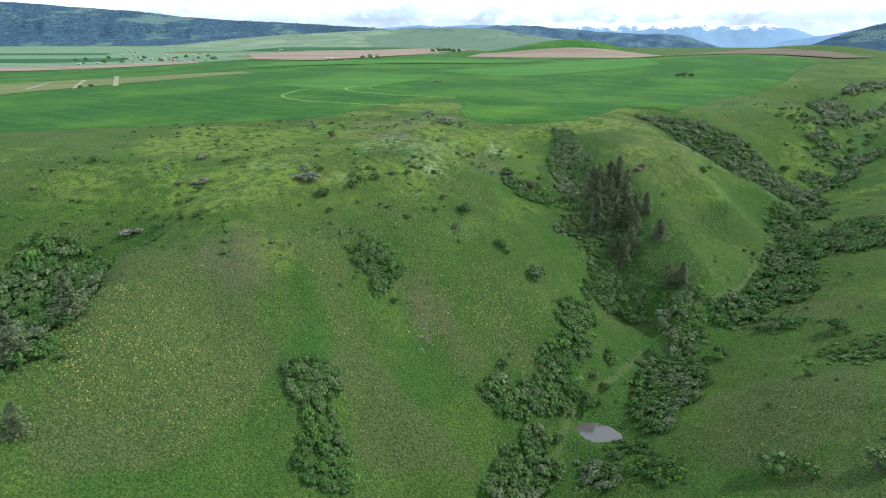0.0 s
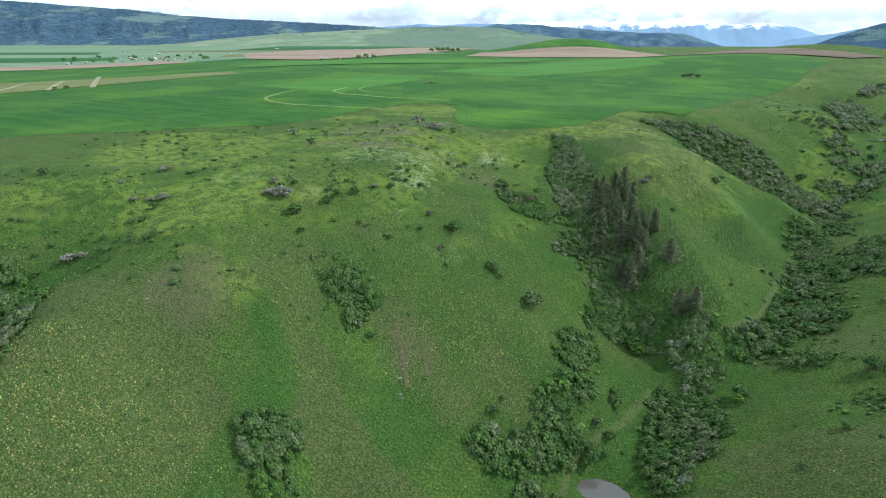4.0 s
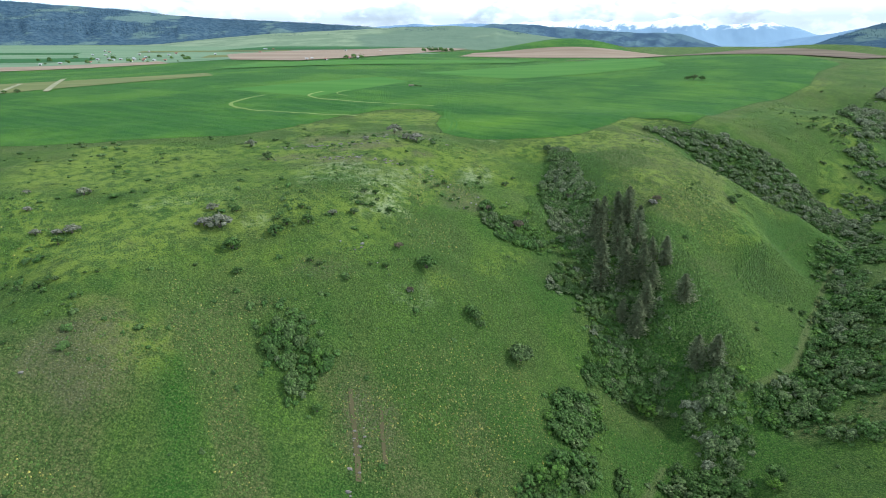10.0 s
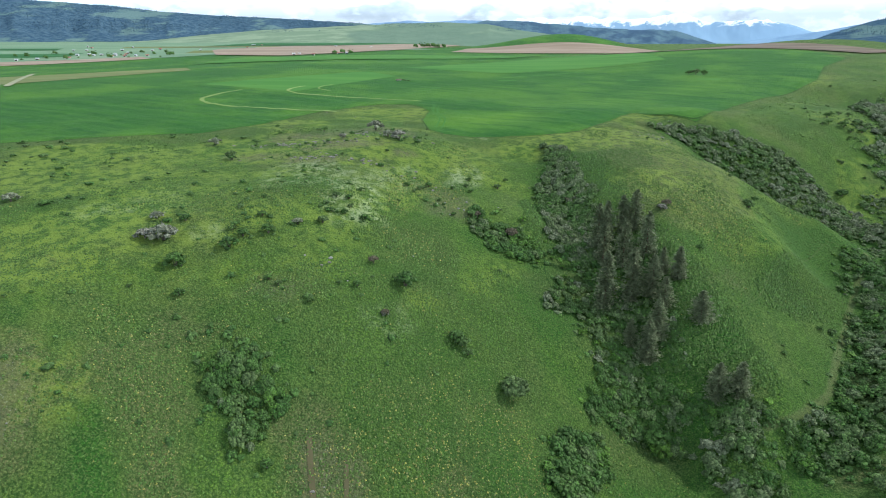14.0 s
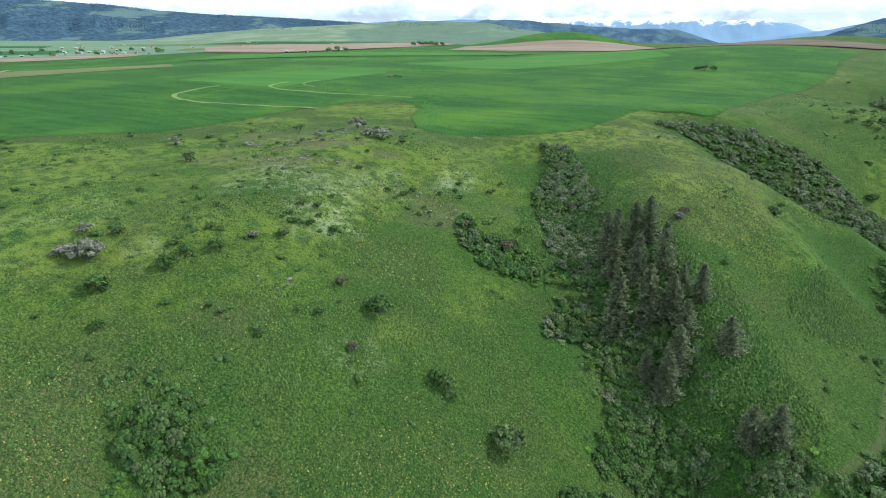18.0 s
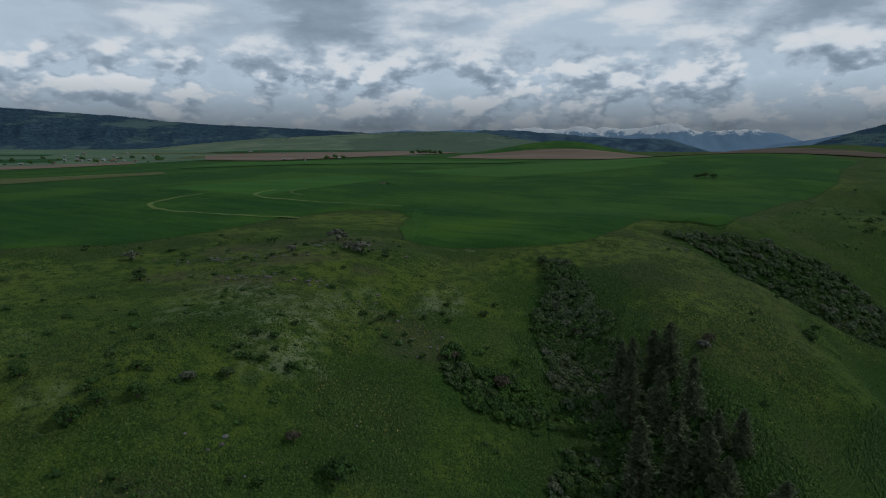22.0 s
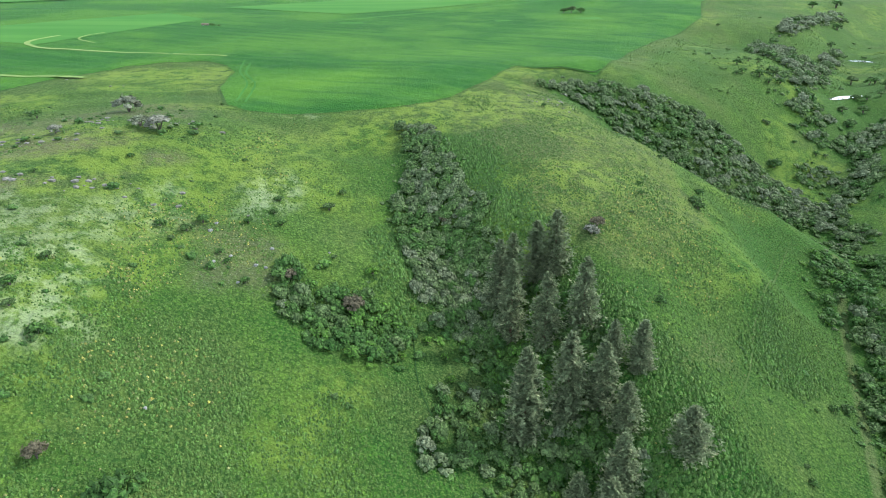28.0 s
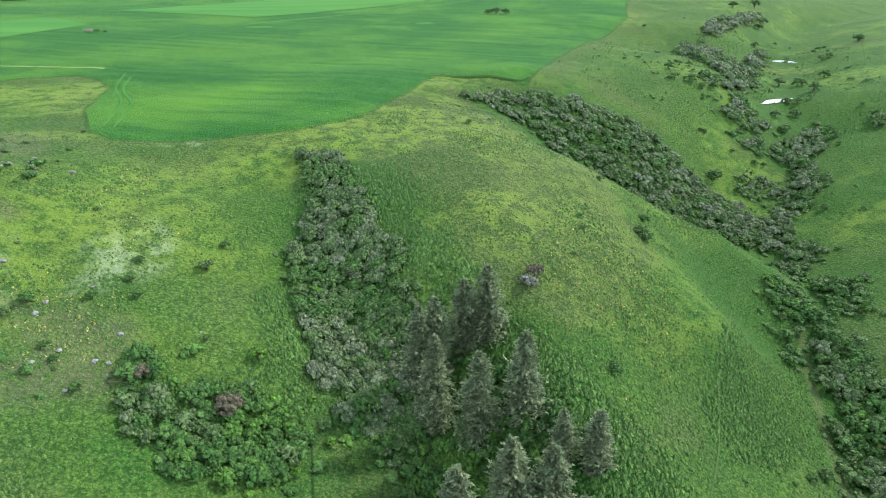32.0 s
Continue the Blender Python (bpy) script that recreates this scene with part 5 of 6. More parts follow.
def pond(x, y, z, rx, ry, turn, label):
    bm = bmesh.new()
    ring = []
    for n in range(40):
        a = n / 40 * 2 * math.pi
        r = 1 + 0.10 * math.sin(2 * a + x) + 0.06 * math.sin(3 * a + y)
        p = Matrix.Rotation(turn, 3, "Z") @ Vector((rx * r * math.cos(a), ry * r * math.sin(a), 0))
        ring.append(bm.verts.new((x + p.x, y + p.y, z)))
    bm.faces.new(ring)
    me = bpy.data.meshes.new("pond")
    bm.to_mesh(me)
    bm.free()
    me.materials.append(WATER)
    tagged(new("water_pond", me), label, "pond", kind="structure")


def muddy_pond():
    """The pond behind its small dam, filled to the bank."""
    cx, cy = 28.5, 65.0
    bm = bmesh.new()
    ring = []
    for n in range(64):
        a = n / 64 * 2 * math.pi
        r = 14.0
        for k in range(20):
            r -= 0.5 if inside(POND, np.array([cx + r * math.cos(a)]), np.array([cy + r * math.sin(a)]))[0] < -0.6 else 0
        ring.append((cx + r * math.cos(a), cy + r * math.sin(a)))
    for n in range(64):
        (x0, y0), (x1, y1), (x2, y2) = ring[n - 1], ring[n], ring[(n + 1) % 64]
        bm.verts.new(((x0 + x1 + x2) / 3, (y0 + y1 + y2) / 3, POND_LEVEL))
    bm.faces.new(bm.verts[:])
    me = bpy.data.meshes.new("pond")
    bm.to_mesh(me)
    bm.free()
    me.materials.append(WATER)
    tagged(new("water_pond", me), "small muddy grey-brown pond in the valley bottom", "pond", kind="structure")


muddy_pond()
for px, py, long, wide, turn in FAR_PONDS:
    pond(px, py, float(land(px, py)) + 0.05, long, wide, turn, "bright sky-reflecting pond up the valley")

# ---- fields, tracks and farms on the plain ----
def field_material(name, a, b):
    m, add = material(name)
    pos = add("ShaderNodeNewGeometry").outputs["Position"]
    long = add("ShaderNodeVectorMath", {0: pos, 1: (0.004, 0.03, 0.0)}, operation="MULTIPLY").outputs[0]
    n = noise_of(add, long, 1.0, 5, 0.6)
    finish(add, blend(add, fade(add, n, 0.35, 0.65), rgb(*a), rgb(*b)), 1.0, None, 0.05)
    return m


BRIGHT_CROP = field_material("bright_crop", (0.040, 0.138, 0.026), (0.060, 0.165, 0.032))
# distance haze mixed in as extra blue, here and in PASTURE
DARK_CROP = field_material("dark_crop", (0.020, 0.088, 0.031), (0.031, 0.112, 0.039))
PALE_CROP = field_material("pale_pasture", (0.102, 0.129, 0.048), (0.136, 0.160, 0.065))
PASTURE = field_material("far_pasture", (0.098, 0.178, 0.110), (0.145, 0.220, 0.140))
SOIL = field_material("tilled_soil", (0.205, 0.158, 0.122), (0.275, 0.220, 0.172))
DARK_SOIL = field_material("dark_tilled_soil", (0.110, 0.088, 0.068), (0.150, 0.122, 0.096))
PALE_TRACK = field_material("pale_track", (0.140, 0.215, 0.065), (0.190, 0.265, 0.095))
TRAMLINE = field_material("wheel_track", (0.036, 0.128, 0.026), (0.052, 0.155, 0.034))
EARTH_TRACK = field_material("earth_track", (0.204, 0.218, 0.136), (0.258, 0.265, 0.177))


def field(corners, mat, label, lift=0.7, nx=44, ny=14):
    """A field between four corners, lying on the ground."""
    (ax, ay), (bx, by), (cx, cy), (dx, dy) = corners
    u, v = [g.ravel() for g in np.meshgrid(np.linspace(0, 1, nx), np.linspace(0, 1, ny))]
    x = ((ax * (1 - u) + bx * u) * (1 - v) + (dx * (1 - u) + cx * u) * v)
    y = ((ay * (1 - u) + by * u) * (1 - v) + (dy * (1 - u) + cy * u) * v)
    i = (np.arange(ny - 1)[:, None] * nx + np.arange(nx - 1)).ravel()
    me = mesh_of("crop_field", np.c_[x, y, ground(x, y) + lift], np.c_[i, i + 1, i + nx + 1, i + nx], mat, None, True)
    tagged(new("crop_field", me), label, "field", kind="structure")


field([(33, 604), (228, 742), (254, 1050), (-65, 659)], BRIGHT_CROP, "bright green crop field on the plain")
field([(-200, 462), (-120, 424), (-62, 553), (-95, 600)], BRIGHT_CROP, "bright green crop field on the plain", 0.55)
field([(-330, 760), (60, 900), (130, 1080), (-330, 900)], BRIGHT_CROP, "bright green crop field on the plain", 1.2)
field([(139, 1010), (480, 790), (560, 850), (300, 1180)], DARK_SOIL, "dark brown tilled field", 1.2)
field([(-30, 1230), (520, 1190), (600, 1320), (0, 1370)], SOIL, "pale brown tilled field", 1.4)
field([(-690, 779), (-474, 955), (-515, 1010), (-741, 850)], SOIL, "pale brown tilled field", 1.2)
field([(-393, 376), (-270, 614), (-300, 672), (-481, 496)], PALE_CROP, "pale green mown field with tracks", 0.8)
field([(-600, 1500), (-40, 1900), (-40, 2400), (-700, 2200)], DARK_CROP, "dark green field below the hills", 1.5)
field([(-2300, 1180), (-150, 1210), (0, 2500), (-2600, 2600)], PASTURE, "pale green pastures below the mountains", 0.6, 60, 40)
field([(-900, 640), (-505, 945), (-560, 1400), (-1700, 1200)], PASTURE, "pale green pastures round the village", 0.9, 60, 40)
field([(-505, 945), (-70, 1365), (-130, 1500), (-560, 1400)], PASTURE, "pale green pastures round the village", 0.9, 60, 40)

field([(-900, 880), (-640, 1010), (-660, 1100), (-950, 980)], DARK_CROP, "dark green field near the village", 1.3)
field([(-480, 1090), (-250, 1180), (-260, 1250), (-500, 1180)], PALE_CROP, "pale green pasture near the village", 1.3)
field([(-1050, 1090), (-760, 1180), (-800, 1270), (-1100, 1190)], DARK_CROP, "dark green field near the village", 1.3)
field([(-700, 1300), (-420, 1420), (-430, 1520), (-740, 1400)], PALE_CROP, "pale green pasture near the village", 1.4)


def strip(near_edge, far_edge, mat, label, lift=1.2, n=60, rows=10):
    """A field between two uneven edges, lying on the ground."""
    u = np.linspace(0, 1, n)
    lines = []
    for edge in (near_edge, far_edge):
        p = np.array(edge, float)
        k = np.linspace(0, 1, len(p))
        lines.append(np.c_[np.interp(u, k, p[:, 0]), np.interp(u, k, p[:, 1])])
    xy = np.concatenate([lines[0] * (1 - v) + lines[1] * v for v in np.linspace(0, 1, rows)])
    i = (np.arange(rows - 1)[:, None] * n + np.arange(n - 1)).ravel()
    me = mesh_of("crop_field", np.c_[xy, ground(xy[:, 0], xy[:, 1]) + lift], np.c_[i, i + 1, i + n + 1, i + n], mat, None, True)
    tagged(new("crop_field", me), label, "field", kind="structure")


strip([(-470, 1190), (-400, 1020), (-270, 955), (-203, 1048), (-132, 1279), (-72, 1635), (-16, 2180)], [(-474, 1218), (-440, 1330), (-400, 1500), (-300, 1653), (-207, 2072), (-101, 2200), (-16, 2300)], SOIL, "pale brown tilled field", 1.6)


def ribbon(name, line, width, mat, label, lift=0.6):
    """A track that follows a line over the ground."""
    p = np.array(line, float)
    s = np.r_[0, np.cumsum(np.hypot(*np.diff(p, axis=0).T))]
    q = np.linspace(0, s[-1], max(12, int(s[-1] / 3)))
    x, y = np.interp(q, s, p[:, 0]), np.interp(q, s, p[:, 1])
    for _ in range(6):
        x[1:-1], y[1:-1] = (x[:-2] + 2 * x[1:-1] + x[2:]) / 4, (y[:-2] + 2 * y[1:-1] + y[2:]) / 4
    dx, dy = np.gradient(x), np.gradient(y)
    n = np.hypot(dx, dy)
    w = width / 2 * (0.85 + 0.3 * rough(q, q * 0, 9, 5, 2))
    a, b = np.c_[x - dy / n * w, y + dx / n * w], np.c_[x + dy / n * w, y - dx / n * w]
    xy = np.concatenate([a, b])
    k = len(q)
    i = np.arange(k - 1)
    me = mesh_of(name, np.c_[xy, ground(xy[:, 0], xy[:, 1]) + lift], np.c_[i, i + k, i + k + 1, i + 1], mat, None, True)
    tagged(new(name, me), label, "track", kind="structure")


ribbon("road_crop_track", [(-157, 427), (-166, 405), (-169, 388), (-163, 370), (-150, 357), (-130, 353), (-89, 348), (-75, 345)], 2.6, PALE_TRACK, "pale curved track through the crop", 0.64)
ribbon("road_crop_track_2", [(-120, 458), (-127, 445), (-126, 428), (-114, 413), (-59, 402), (-30, 396)], 2.4, PALE_TRACK, "pale curved track through the crop", 0.64)
ribbon("road_crop_track_3", [(-102, 472), (-109, 455), (-108, 443), (-96, 432)], 1.2, PALE_TRACK, "pale curved track through the crop", 0.64)
ribbon("road_tramline", [(-21, 386), (-21, 357), (-15, 336), (-16, 322), (-17, 309)], 0.7, TRAMLINE, "faint wheel track through the crop", 0.62)
ribbon("road_tramline_2", [(-18, 378), (-18.5, 355), (-12, 335), (-13, 321), (-14, 308)], 0.7, TRAMLINE, "faint wheel track through the crop", 0.62)
ribbon("road_field_seam", [(-57, 397), (-44, 423), (-30, 453), (-6, 505)], 1.2, TRAMLINE, "faint seam between two sowings", 0.62)
ribbon("road_field_track", [(-398, 415), (-430, 495)], 4.0, EARTH_TRACK, "pale dirt track across a mown field", 1.2)
ribbon("road_field_track_2", [(-358, 418), (-416, 530)], 4.0, EARTH_TRACK, "pale dirt track across a mown field", 1.2)
ribbon("road_field_track_3", [(-334, 441), (-427, 612)], 4.5, EARTH_TRACK, "pale dirt track across a mown field", 1.2)
ribbon("road_field_margin", [(24, 554), (60, 586), (92, 611), (165, 662), (225, 690)], 3.5, BRIGHT_CROP, "grassy margin between two fields", 0.62)
ribbon("road_yellow_patch", [(26, 537), (34, 539), (42, 540)], 9.0, BRIGHT_CROP, "yellowed patch in the crop", 0.7)
ribbon("road_yellow_patch_2", [(138, 552), (150, 556)], 7.0, BRIGHT_CROP, "yellowed patch in the crop", 0.7)
ribbon("road_yellow_patch_3", [(202, 561), (222, 560)], 9.0, BRIGHT_CROP, "yellowed patch in the crop", 0.7)

WALL_WHITE = plain_material("white_boards", (0.36, 0.37, 0.36), (0.46, 0.47, 0.46), 0.4, 0.8, 0.1)
WALL_BROWN = plain_material("brown_boards", (0.20, 0.15, 0.11), (0.28, 0.22, 0.17), 0.4, 0.8, 0.1)
ROOF_GREY = plain_material("metal_roof", (0.32, 0.34, 0.36), (0.42, 0.44, 0.46), 0.3, 0.5, 0.1)
ROOF_RED = plain_material("red_roof", (0.26, 0.10, 0.07), (0.33, 0.14, 0.10), 0.3, 0.7, 0.1)
DARK_PANE = plain_material("dark_pane", (0.03, 0.035, 0.04), (0.05, 0.055, 0.06), 0.5, 0.2, 0.0)


def box_mesh(name, lo, hi, mat):
    bm = bmesh.new()
    bmesh.ops.create_cube(bm, size=1, matrix=Matrix.Translation([(a + b) / 2 for a, b in zip(lo, hi)]) @ Matrix.Diagonal([b - a for a, b in zip(lo, hi)] + [1]))
    bmesh.ops.bevel(bm, geom=bm.edges[:], offset=0.03, segments=1, affect="EDGES")
    me = bpy.data.meshes.new(name)
    bm.to_mesh(me)
    bm.free()
    me.materials.append(mat)
    return me


def house(x, y, turn, long, wide, high, wall, roof, label):
    e = thing("farm_building", Matrix.Translation((x, y, float(ground(x, y)) + 0.6)) @ Matrix.Rotation(turn, 4, "Z"), label, "building", "buildings of the village")
    part("wall", box_mesh("wall", (-long / 2, -wide / 2, -1), (long / 2, wide / 2, high), wall), e)
    a, b, r = long / 2 + 0.5, wide / 2 + 0.5, high + wide * 0.32
    v = [(-a, -b, high - 0.15), (a, -b, high - 0.15), (a, b, high - 0.15), (-a, b, high - 0.15), (-a, 0, r), (a, 0, r)]
    me = bpy.data.meshes.new("roof")
    me.from_pydata(v, [], [(0, 1, 5, 4), (2, 3, 4, 5), (0, 4, 3), (1, 2, 5), (3, 2, 1, 0)])
    me.materials.append(roof)
    part("roof", me, e)
    for sx in (-0.33, 0.33):
        frame_ = part("window", box_mesh("window", (-0.45, -0.07, -0.4), (0.45, 0.05, 0.4), WALL_WHITE), e, "", Matrix.Translation((sx * long, -wide / 2, high * 0.55)))
        part("pane", box_mesh("pane", (-0.36, -0.10, -0.31), (0.36, -0.04, 0.31), DARK_PANE), frame_)
    part("door", box_mesh("door", (-1.2, -wide / 2 - 0.08, -0.2), (1.2, -wide / 2 + 0.05, high * 0.7), DARK_PANE), e)


def build_village():
    rng = np.random.default_rng(12)
    spots = [(-722, 1173), (-700, 1178), (-621, 986), (-609, 1040), (-604, 1054), (-563, 1010), (-589, 1069), (-583, 1102), (-516, 1031), (-536, 1034), (-579, 1182), (-589, 1236),
             (-640, 1046), (-628, 1060), (-560, 1048), (-497, 1202), (-525, 1603), (-505, 1605), (-265, 986), (-262, 1008), (-233, 979), (-666, 933), (-651, 959), (-548, 1020),
             (-575, 1045), (-640, 1190), (-760, 1300), (-690, 1330), (-820, 1390), (-450, 1330), (-300, 1500), (-215, 1480), (-204, 1027), (-191, 1029)]
    for n, (x, y) in enumerate(spots):
        wall, roof, label = [(WALL_WHITE, ROOF_GREY, "small white farm building with a grey metal roof"), (WALL_BROWN, ROOF_GREY, "brown farm shed with a grey metal roof"),
                             (WALL_WHITE, ROOF_RED, "white farmhouse with a red-brown roof")][n % 3]
        long = rng.uniform(3.0, 5.0) if n not in (2, 16) else 9
        house(x, y, rng.uniform(-0.5, 0.5), long, rng.uniform(3, 4.2), rng.uniform(1.6, 2.3), wall, roof, label)


build_village()


def far_trees(name, spots, label):
    verts, faces, tones, base = [], [], [], 0
    for n, (x, y, w) in enumerate(spots):
        v, f = TINY[n % len(TINY)]
        verts.append(v * (w, w, w * 1.1) + (x, y, float(ground(x, y))))
        faces.append(f + base)
        tones.append(np.full(len(v), RNG.uniform(0.15, 0.45)))
        base += len(v)
    tagged(new(name, mesh_of(name, np.concatenate(verts), np.concatenate(faces), SHRUB, np.concatenate(tones))), label, "trees", kind="stuff")


far_trees("farm_trees", [(-115, 1500, 11), (-100, 1504, 14), (-88, 1508, 15), (-76, 1512, 14), (-64, 1514, 12), (-52, 1518, 12), (-212, 1034, 8), (-198, 1036, 9), (-186, 1036, 8)], "dark row of trees by a far farm")
far_trees("village_trees", [(-720 + 12 * math.sin(n * 7.1) + n * 5.6, 1010 + 70 * math.sin(n * 3.7) + n * 1.5, 6 + 3 * math.sin(n * 1.3)) for n in range(0, 46, 2)], "dark trees scattered among the village houses")


TRAIL = field_material("worn_trail", (0.048, 0.086, 0.026), (0.080, 0.112, 0.042))
BARE_SOIL = field_material("bare_soil", (0.072, 0.068, 0.036), (0.115, 0.100, 0.058))
RUT = field_material("furrow_edge", (0.020, 0.052, 0.016), (0.034, 0.072, 0.022))
ribbon("trail_spur", [(152, 243), (136, 227), (120, 210), (112, 203), (106, 195), (102, 188), (89, 175)], 0.30, TRAIL, "narrow animal trail worn into the grass", 0.16)
ribbon("trail_spur_2", [(119, 201), (122, 195), (125, 187)], 0.28, TRAIL, "narrow animal trail worn into the grass", 0.16)
ribbon("trail_slope", [(-37, 104), (-35, 96), (-33, 90), (-31, 80)], 1.3, BARE_SOIL, "bare soil rut down the slope", 0.14)
ribbon("trail_slope_2", [(-28, 101), (-27, 94), (-25, 86)], 1.0, BARE_SOIL, "bare soil rut down the slope", 0.14)
ribbon("trail_thicket", [(27, 196), (26, 186), (26, 182), (27, 179), (28, 175)], 0.22, RUT, "narrow dark trail worn into the grass", 0.16)
ribbon("trail_fence_line", [(96, 369), (106, 364), (114, 361), (132, 354), (136, 359)], 0.9, RUT, "dark uncut strip along the field edge", 0.6)


# ---- low plants in the grass ----
def forbs(name, count, box, label, seed, gold=0.0, size=(0.15, 0.38), only="", shift=0.0):
    """Low leafy clumps: small uneven domes of a few faces each."""
    rng = np.random.default_rng(seed)
    x0, y0, x1, y1 = box
    x, y = rng.uniform(x0, x1, count), rng.uniform(y0, y1, count)
    wobble = (rough(x, y, 12, 79, 4) - 0.5) * 12

    def within(kind):
        v = np.zeros(count)
        for outline, amount in PATCHES[kind]:
            v = np.maximum(v, amount * np.clip(0.5 + (inside(outline, x, y) + wobble) / 5, 0, 1))
        return v
    dense = np.maximum(np.clip((rough(x, y, 22, 80, 3) - 0.44) * 2.0, 0.03, 0.30), np.maximum(0.8 * within("forb"), 0.55 * np.minimum(within("flower"), 1)))
    if only:
        dense = within(only)
    flower = within("flower")
    keep = (inside(CROP, x, y) < -1.0) & (rng.random(count) < dense)
    keep &= (to_line(VALLEY, x, y)[0] > 6) & (np.hypot(x - 28.5, y - 65) > 12)
    x, y, flower = x[keep], y[keep], flower[keep]
    n = len(x)
    r = rng.uniform(size[0], size[1], n) * (0.7 + 0.6 * rough(x, y, 9, 82, 2))
    a = rng.uniform(0, 6.28, n)[:, None] + np.arange(5) * 1.2566 + rng.uniform(-0.25, 0.25, (n, 5))
    rim = r[:, None] * rng.uniform(0.75, 1.2, (n, 5))
    z = ground(x, y)
    spread_ = rough(x, y, 30, 85, 3)
    tone = np.clip(rng.normal(0.40 + shift, 0.14, n) + (rough(x, y, 14, 88, 2) - 0.5) * 0.5, 0, 0.68)
    tone = np.where(rng.random(n) < gold * 0.35 * np.clip((spread_ - 0.48) * 6, 0, 1) + 0.20 * flower, rng.uniform(0.82, 0.97, n), tone)
    yellow = tone > 0.80
    rim *= np.where(yellow, 0.85, 1.0)[:, None]
    ring = np.stack([x[:, None] + rim * np.cos(a), y[:, None] + rim * np.sin(a), np.broadcast_to((z - 0.06)[:, None], a.shape) + rim * 0.25 * rng.uniform(-0.3, 1, (n, 5))], -1)
    top = np.c_[x + rng.normal(size=n) * 0.1 * r, y + rng.normal(size=n) * 0.1 * r, z + r * rng.uniform(0.75, 1.2, n)]
    v = np.concatenate([ring, top[:, None]], 1).reshape(-1, 3)
    b = np.arange(n)[:, None] * 6
    f = np.concatenate([np.c_[b + k, b + (k + 1) % 5, b + 5] for k in range(5)])
    tagged(new(name, mesh_of(name, v, f, FORBS, np.repeat(tone, 6))), label, "wild plants", kind="stuff")


forbs("slope_forbs", 185000, (-140, 15, 60, 200), "leafy green clumps and yellow flowers in the grass", 21, 0.16)
forbs("spur_forbs", 115000, (60, 135, 160, 330), "leafy green clumps and yellow flowers on the spur", 22, 0.16)
forbs("plateau_forbs", 90000, (-160, 170, 70, 300), "leafy clumps on the plateau grass", 23, 0.05, (0.15, 0.38))
forbs("far_bank_forbs", 64000, (60, -40, 230, 150), "pale leafy clumps on the far hillside", 24, 0.06, (0.15, 0.38))
forbs("gully_forbs", 60000, (15, 135, 125, 285), "dense carpet of dark green leafy plants beside the firs", 27, 0.0, (0.32, 0.62), "carpet", -0.12)
forbs("left_bank_forbs", 16000, (-230, 0, -140, 170), "leafy clumps on the grassy shoulder", 25, 0.05, (0.3, 0.6))
forbs("upper_valley_forbs", 22000, (160, 270, 420, 520), "leafy clumps on the upper valley sides", 26, 0.0, (0.35, 0.8))


def rocks():
    """Scattered stones and low outcrops on the knoll."""
    rng = np.random.default_rng(33)
    verts, faces, base = [], [], 0
    bm = bmesh.new()
    bmesh.ops.create_icosphere(bm, subdivisions=1, radius=1.0)
    bm.verts.ensure_lookup_table()
    v0 = np.array([v.co[:] for v in bm.verts])
    f0 = np.array([[v.index for v in f.verts] for f in bm.faces])
    bm.free()
    spots = [(-75 + rng.normal() * 14, 254 + rng.normal() * 3) for _ in range(50)] + [(-55 + rng.normal() * 16, 228 + rng.normal() * 2.5) for _ in range(50)]
    spots += [(-38 + rng.normal() * 9, 268 + rng.normal() * 3) for _ in range(30)] + [(-41, 153), (-43, 151), (-80, 342), (-62, 330), (-58, 331), (-110, 80), (-92, 86)]
    spots += [(96 + rng.normal() * 4, 316 + rng.normal() * 9) for _ in range(16)] + [(-33 + rng.normal() * 1.5, 84 + rng.normal() * 6) for _ in range(14)]
    for x, y in spots:
        s = rng.uniform(0.2, 0.75)
        v = v0 * rng.uniform(0.75, 1.2, (len(v0), 1)) * (s * 1.3, s, s * 0.6)
        verts.append(v + (x, y, float(ground(x, y)) + 0.05))
        faces.append(f0 + base)
        base += len(v0)
    tagged(new("stones", mesh_of("stones", np.concatenate(verts), np.concatenate(faces), STONE)), "grey stones scattered over the grassy knoll", "stones", kind="stuff")


rocks()


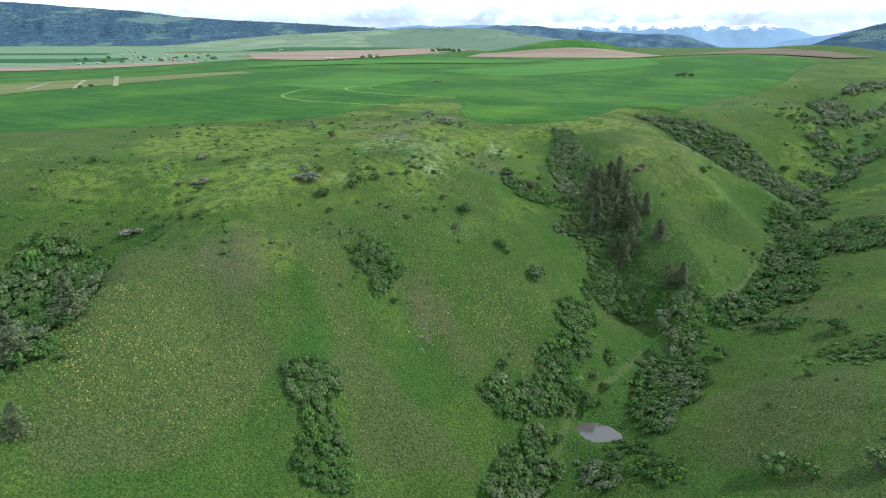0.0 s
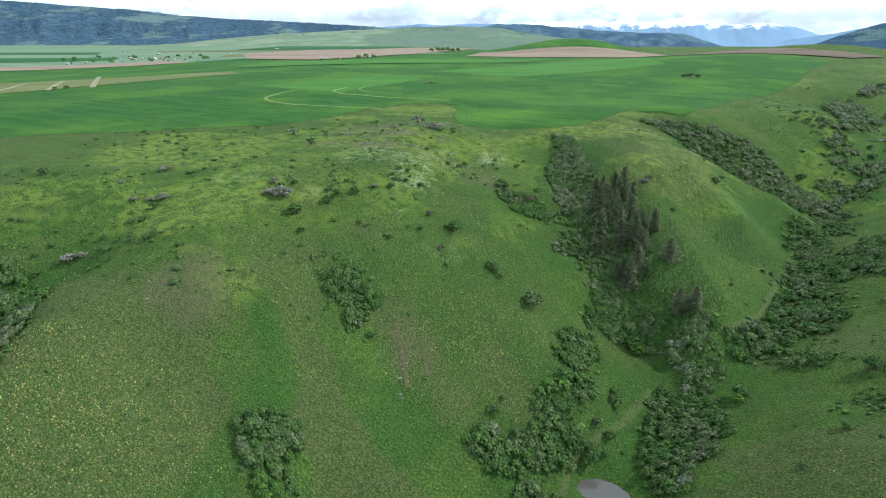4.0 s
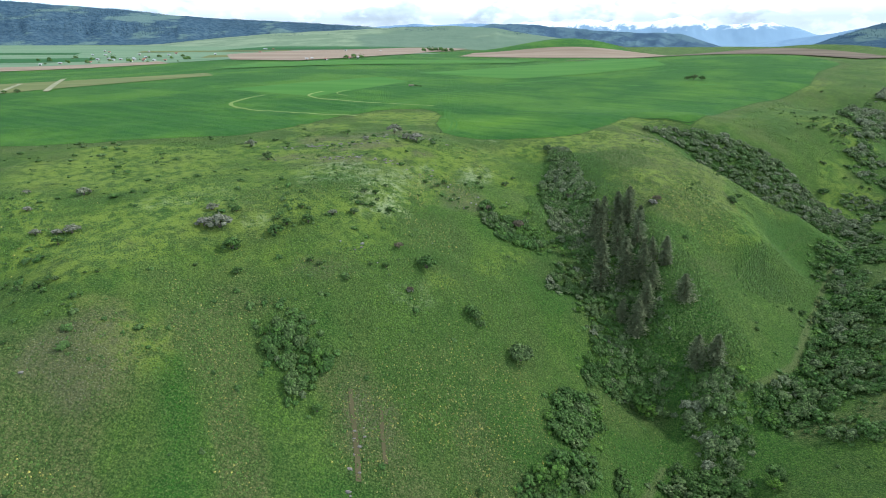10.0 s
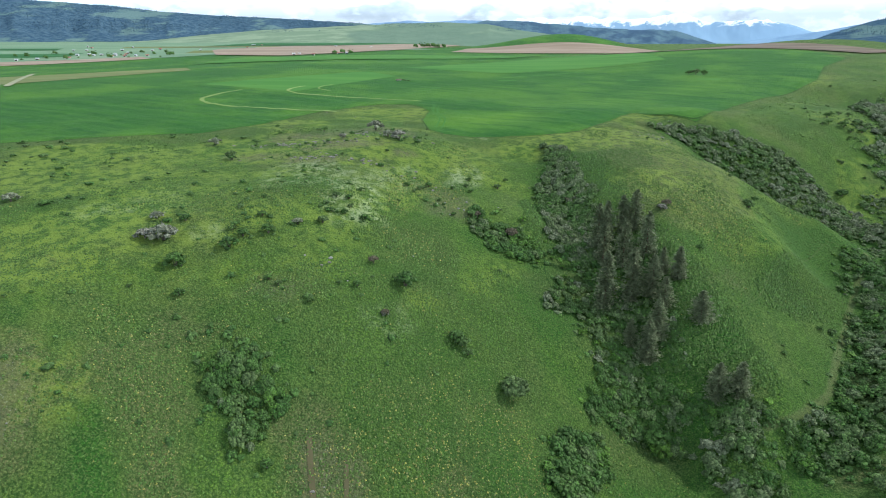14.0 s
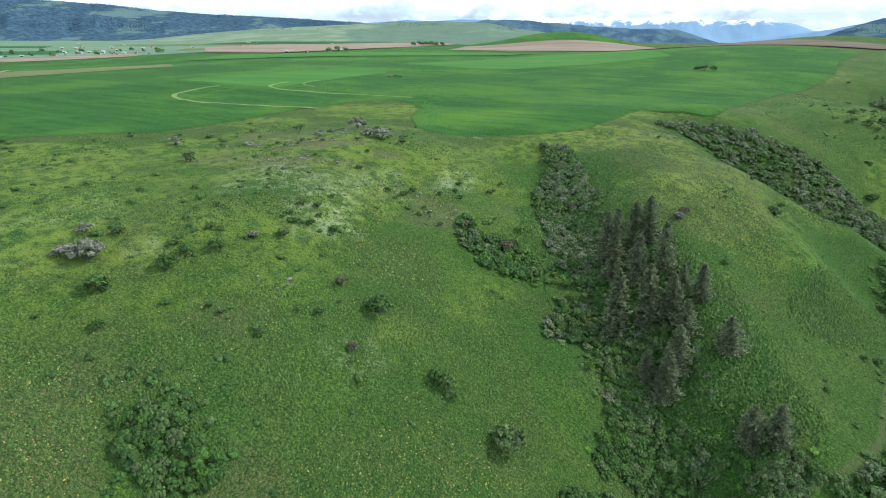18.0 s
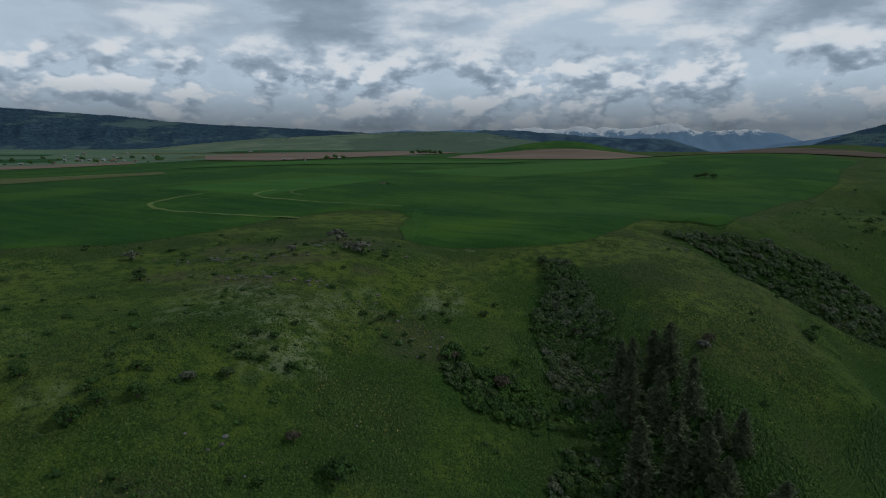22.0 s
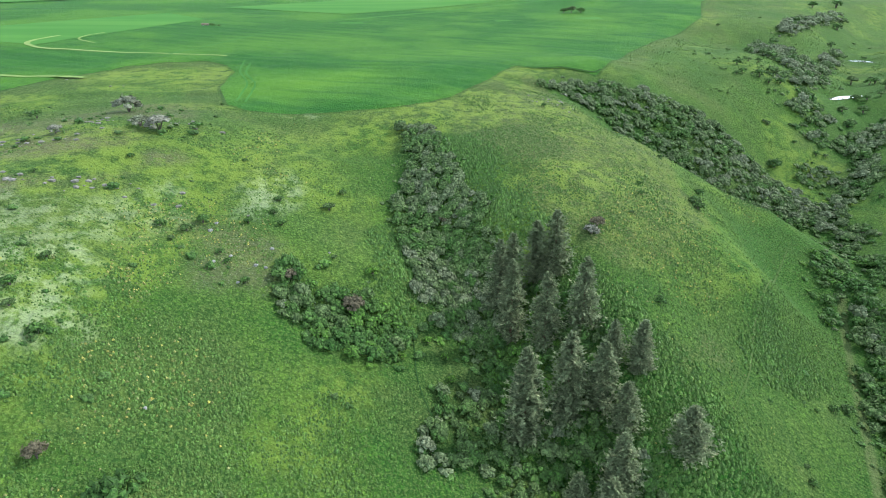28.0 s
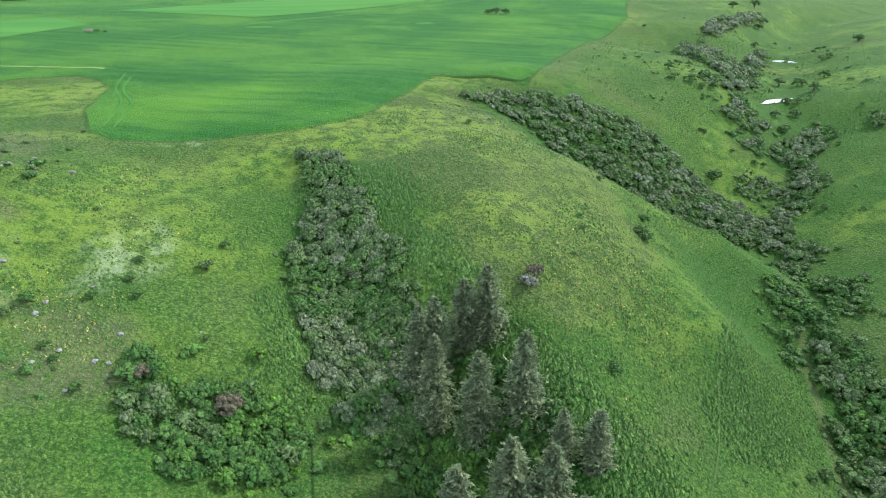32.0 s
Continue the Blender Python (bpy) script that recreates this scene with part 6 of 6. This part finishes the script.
def boulders():
    """Pale boulders lying singly in the grass."""
    rng = np.random.default_rng(35)
    group = "boulders on the slope"
    for n, (x, y, w) in enumerate([(-41, 155, 1.7), (-18, 170, 1.0), (-35, 148, 0.9), (-14, 218, 1.5), (-13, 221, 1.2), (-1, 213, 1.2), (0, 209, 1.0), (-4, 207, 1.3), (-2, 206.5, 1.2), (-9, 209, 1.2),
                                   (-12, 206, 1.2), (11, 214, 0.8), (-7, 201, 1.0), (-48, 153, 1.0)]):
        v, f = sphere_mesh(2)
        v = v * rng.uniform(0.78, 1.15, (len(v), 1)) * (0.42 * w, 0.32 * w, 0.26 * w)
        ob = new("boulder", mesh_of("boulder", v, f, PALE_STONE))
        ob.matrix_basis = Matrix.Translation((x, y, float(ground(x, y)) + 0.08 * w)) @ Matrix.Rotation(n * 1.9, 4, "Z")
        tagged(ob, "pale grey weathered boulder half sunk in the grass", "boulder", group)


boulders()


# ---- a trailer left in the field ----
def trailer(x, y, turn):
    e = thing("farm_trailer", Matrix.Translation((x, y, float(ground(x, y)) + 0.45)) @ Matrix.Rotation(turn, 4, "Z"), "small brown farm trailer standing in the crop", "trailer")
    part("bed", box_mesh("bed", (-2.2, -0.9, 0.7), (2.2, 0.9, 1.6), WALL_BROWN), e)
    part("drawbar", box_mesh("drawbar", (2.2, -0.1, 0.6), (3.6, 0.1, 0.75), DARK_PANE), e)
    bm = bmesh.new()
    bmesh.ops.create_cone(bm, cap_ends=True, segments=18, radius1=0.45, radius2=0.45, depth=0.25, matrix=Matrix.Rotation(radians(90), 4, "X"))
    wheel = bpy.data.meshes.new("wheel")
    bm.to_mesh(wheel)
    bm.free()
    wheel.materials.append(DARK_PANE)
    bm = bmesh.new()
    bmesh.ops.create_cone(bm, cap_ends=True, segments=14, radius1=0.24, radius2=0.24, depth=0.29, matrix=Matrix.Rotation(radians(90), 4, "X"))
    rim = bpy.data.meshes.new("rim")
    bm.to_mesh(rim)
    bm.free()
    rim.materials.append(ROOF_GREY)
    for sx in (-1.2, 1.2):
        for sy in (-1.0, 1.0):
            tyre = part("wheel", wheel, e, "", Matrix.Translation((sx, sy, 0.42)))
            part("rim", rim, tyre)


trailer(-56, 511, 0.3)
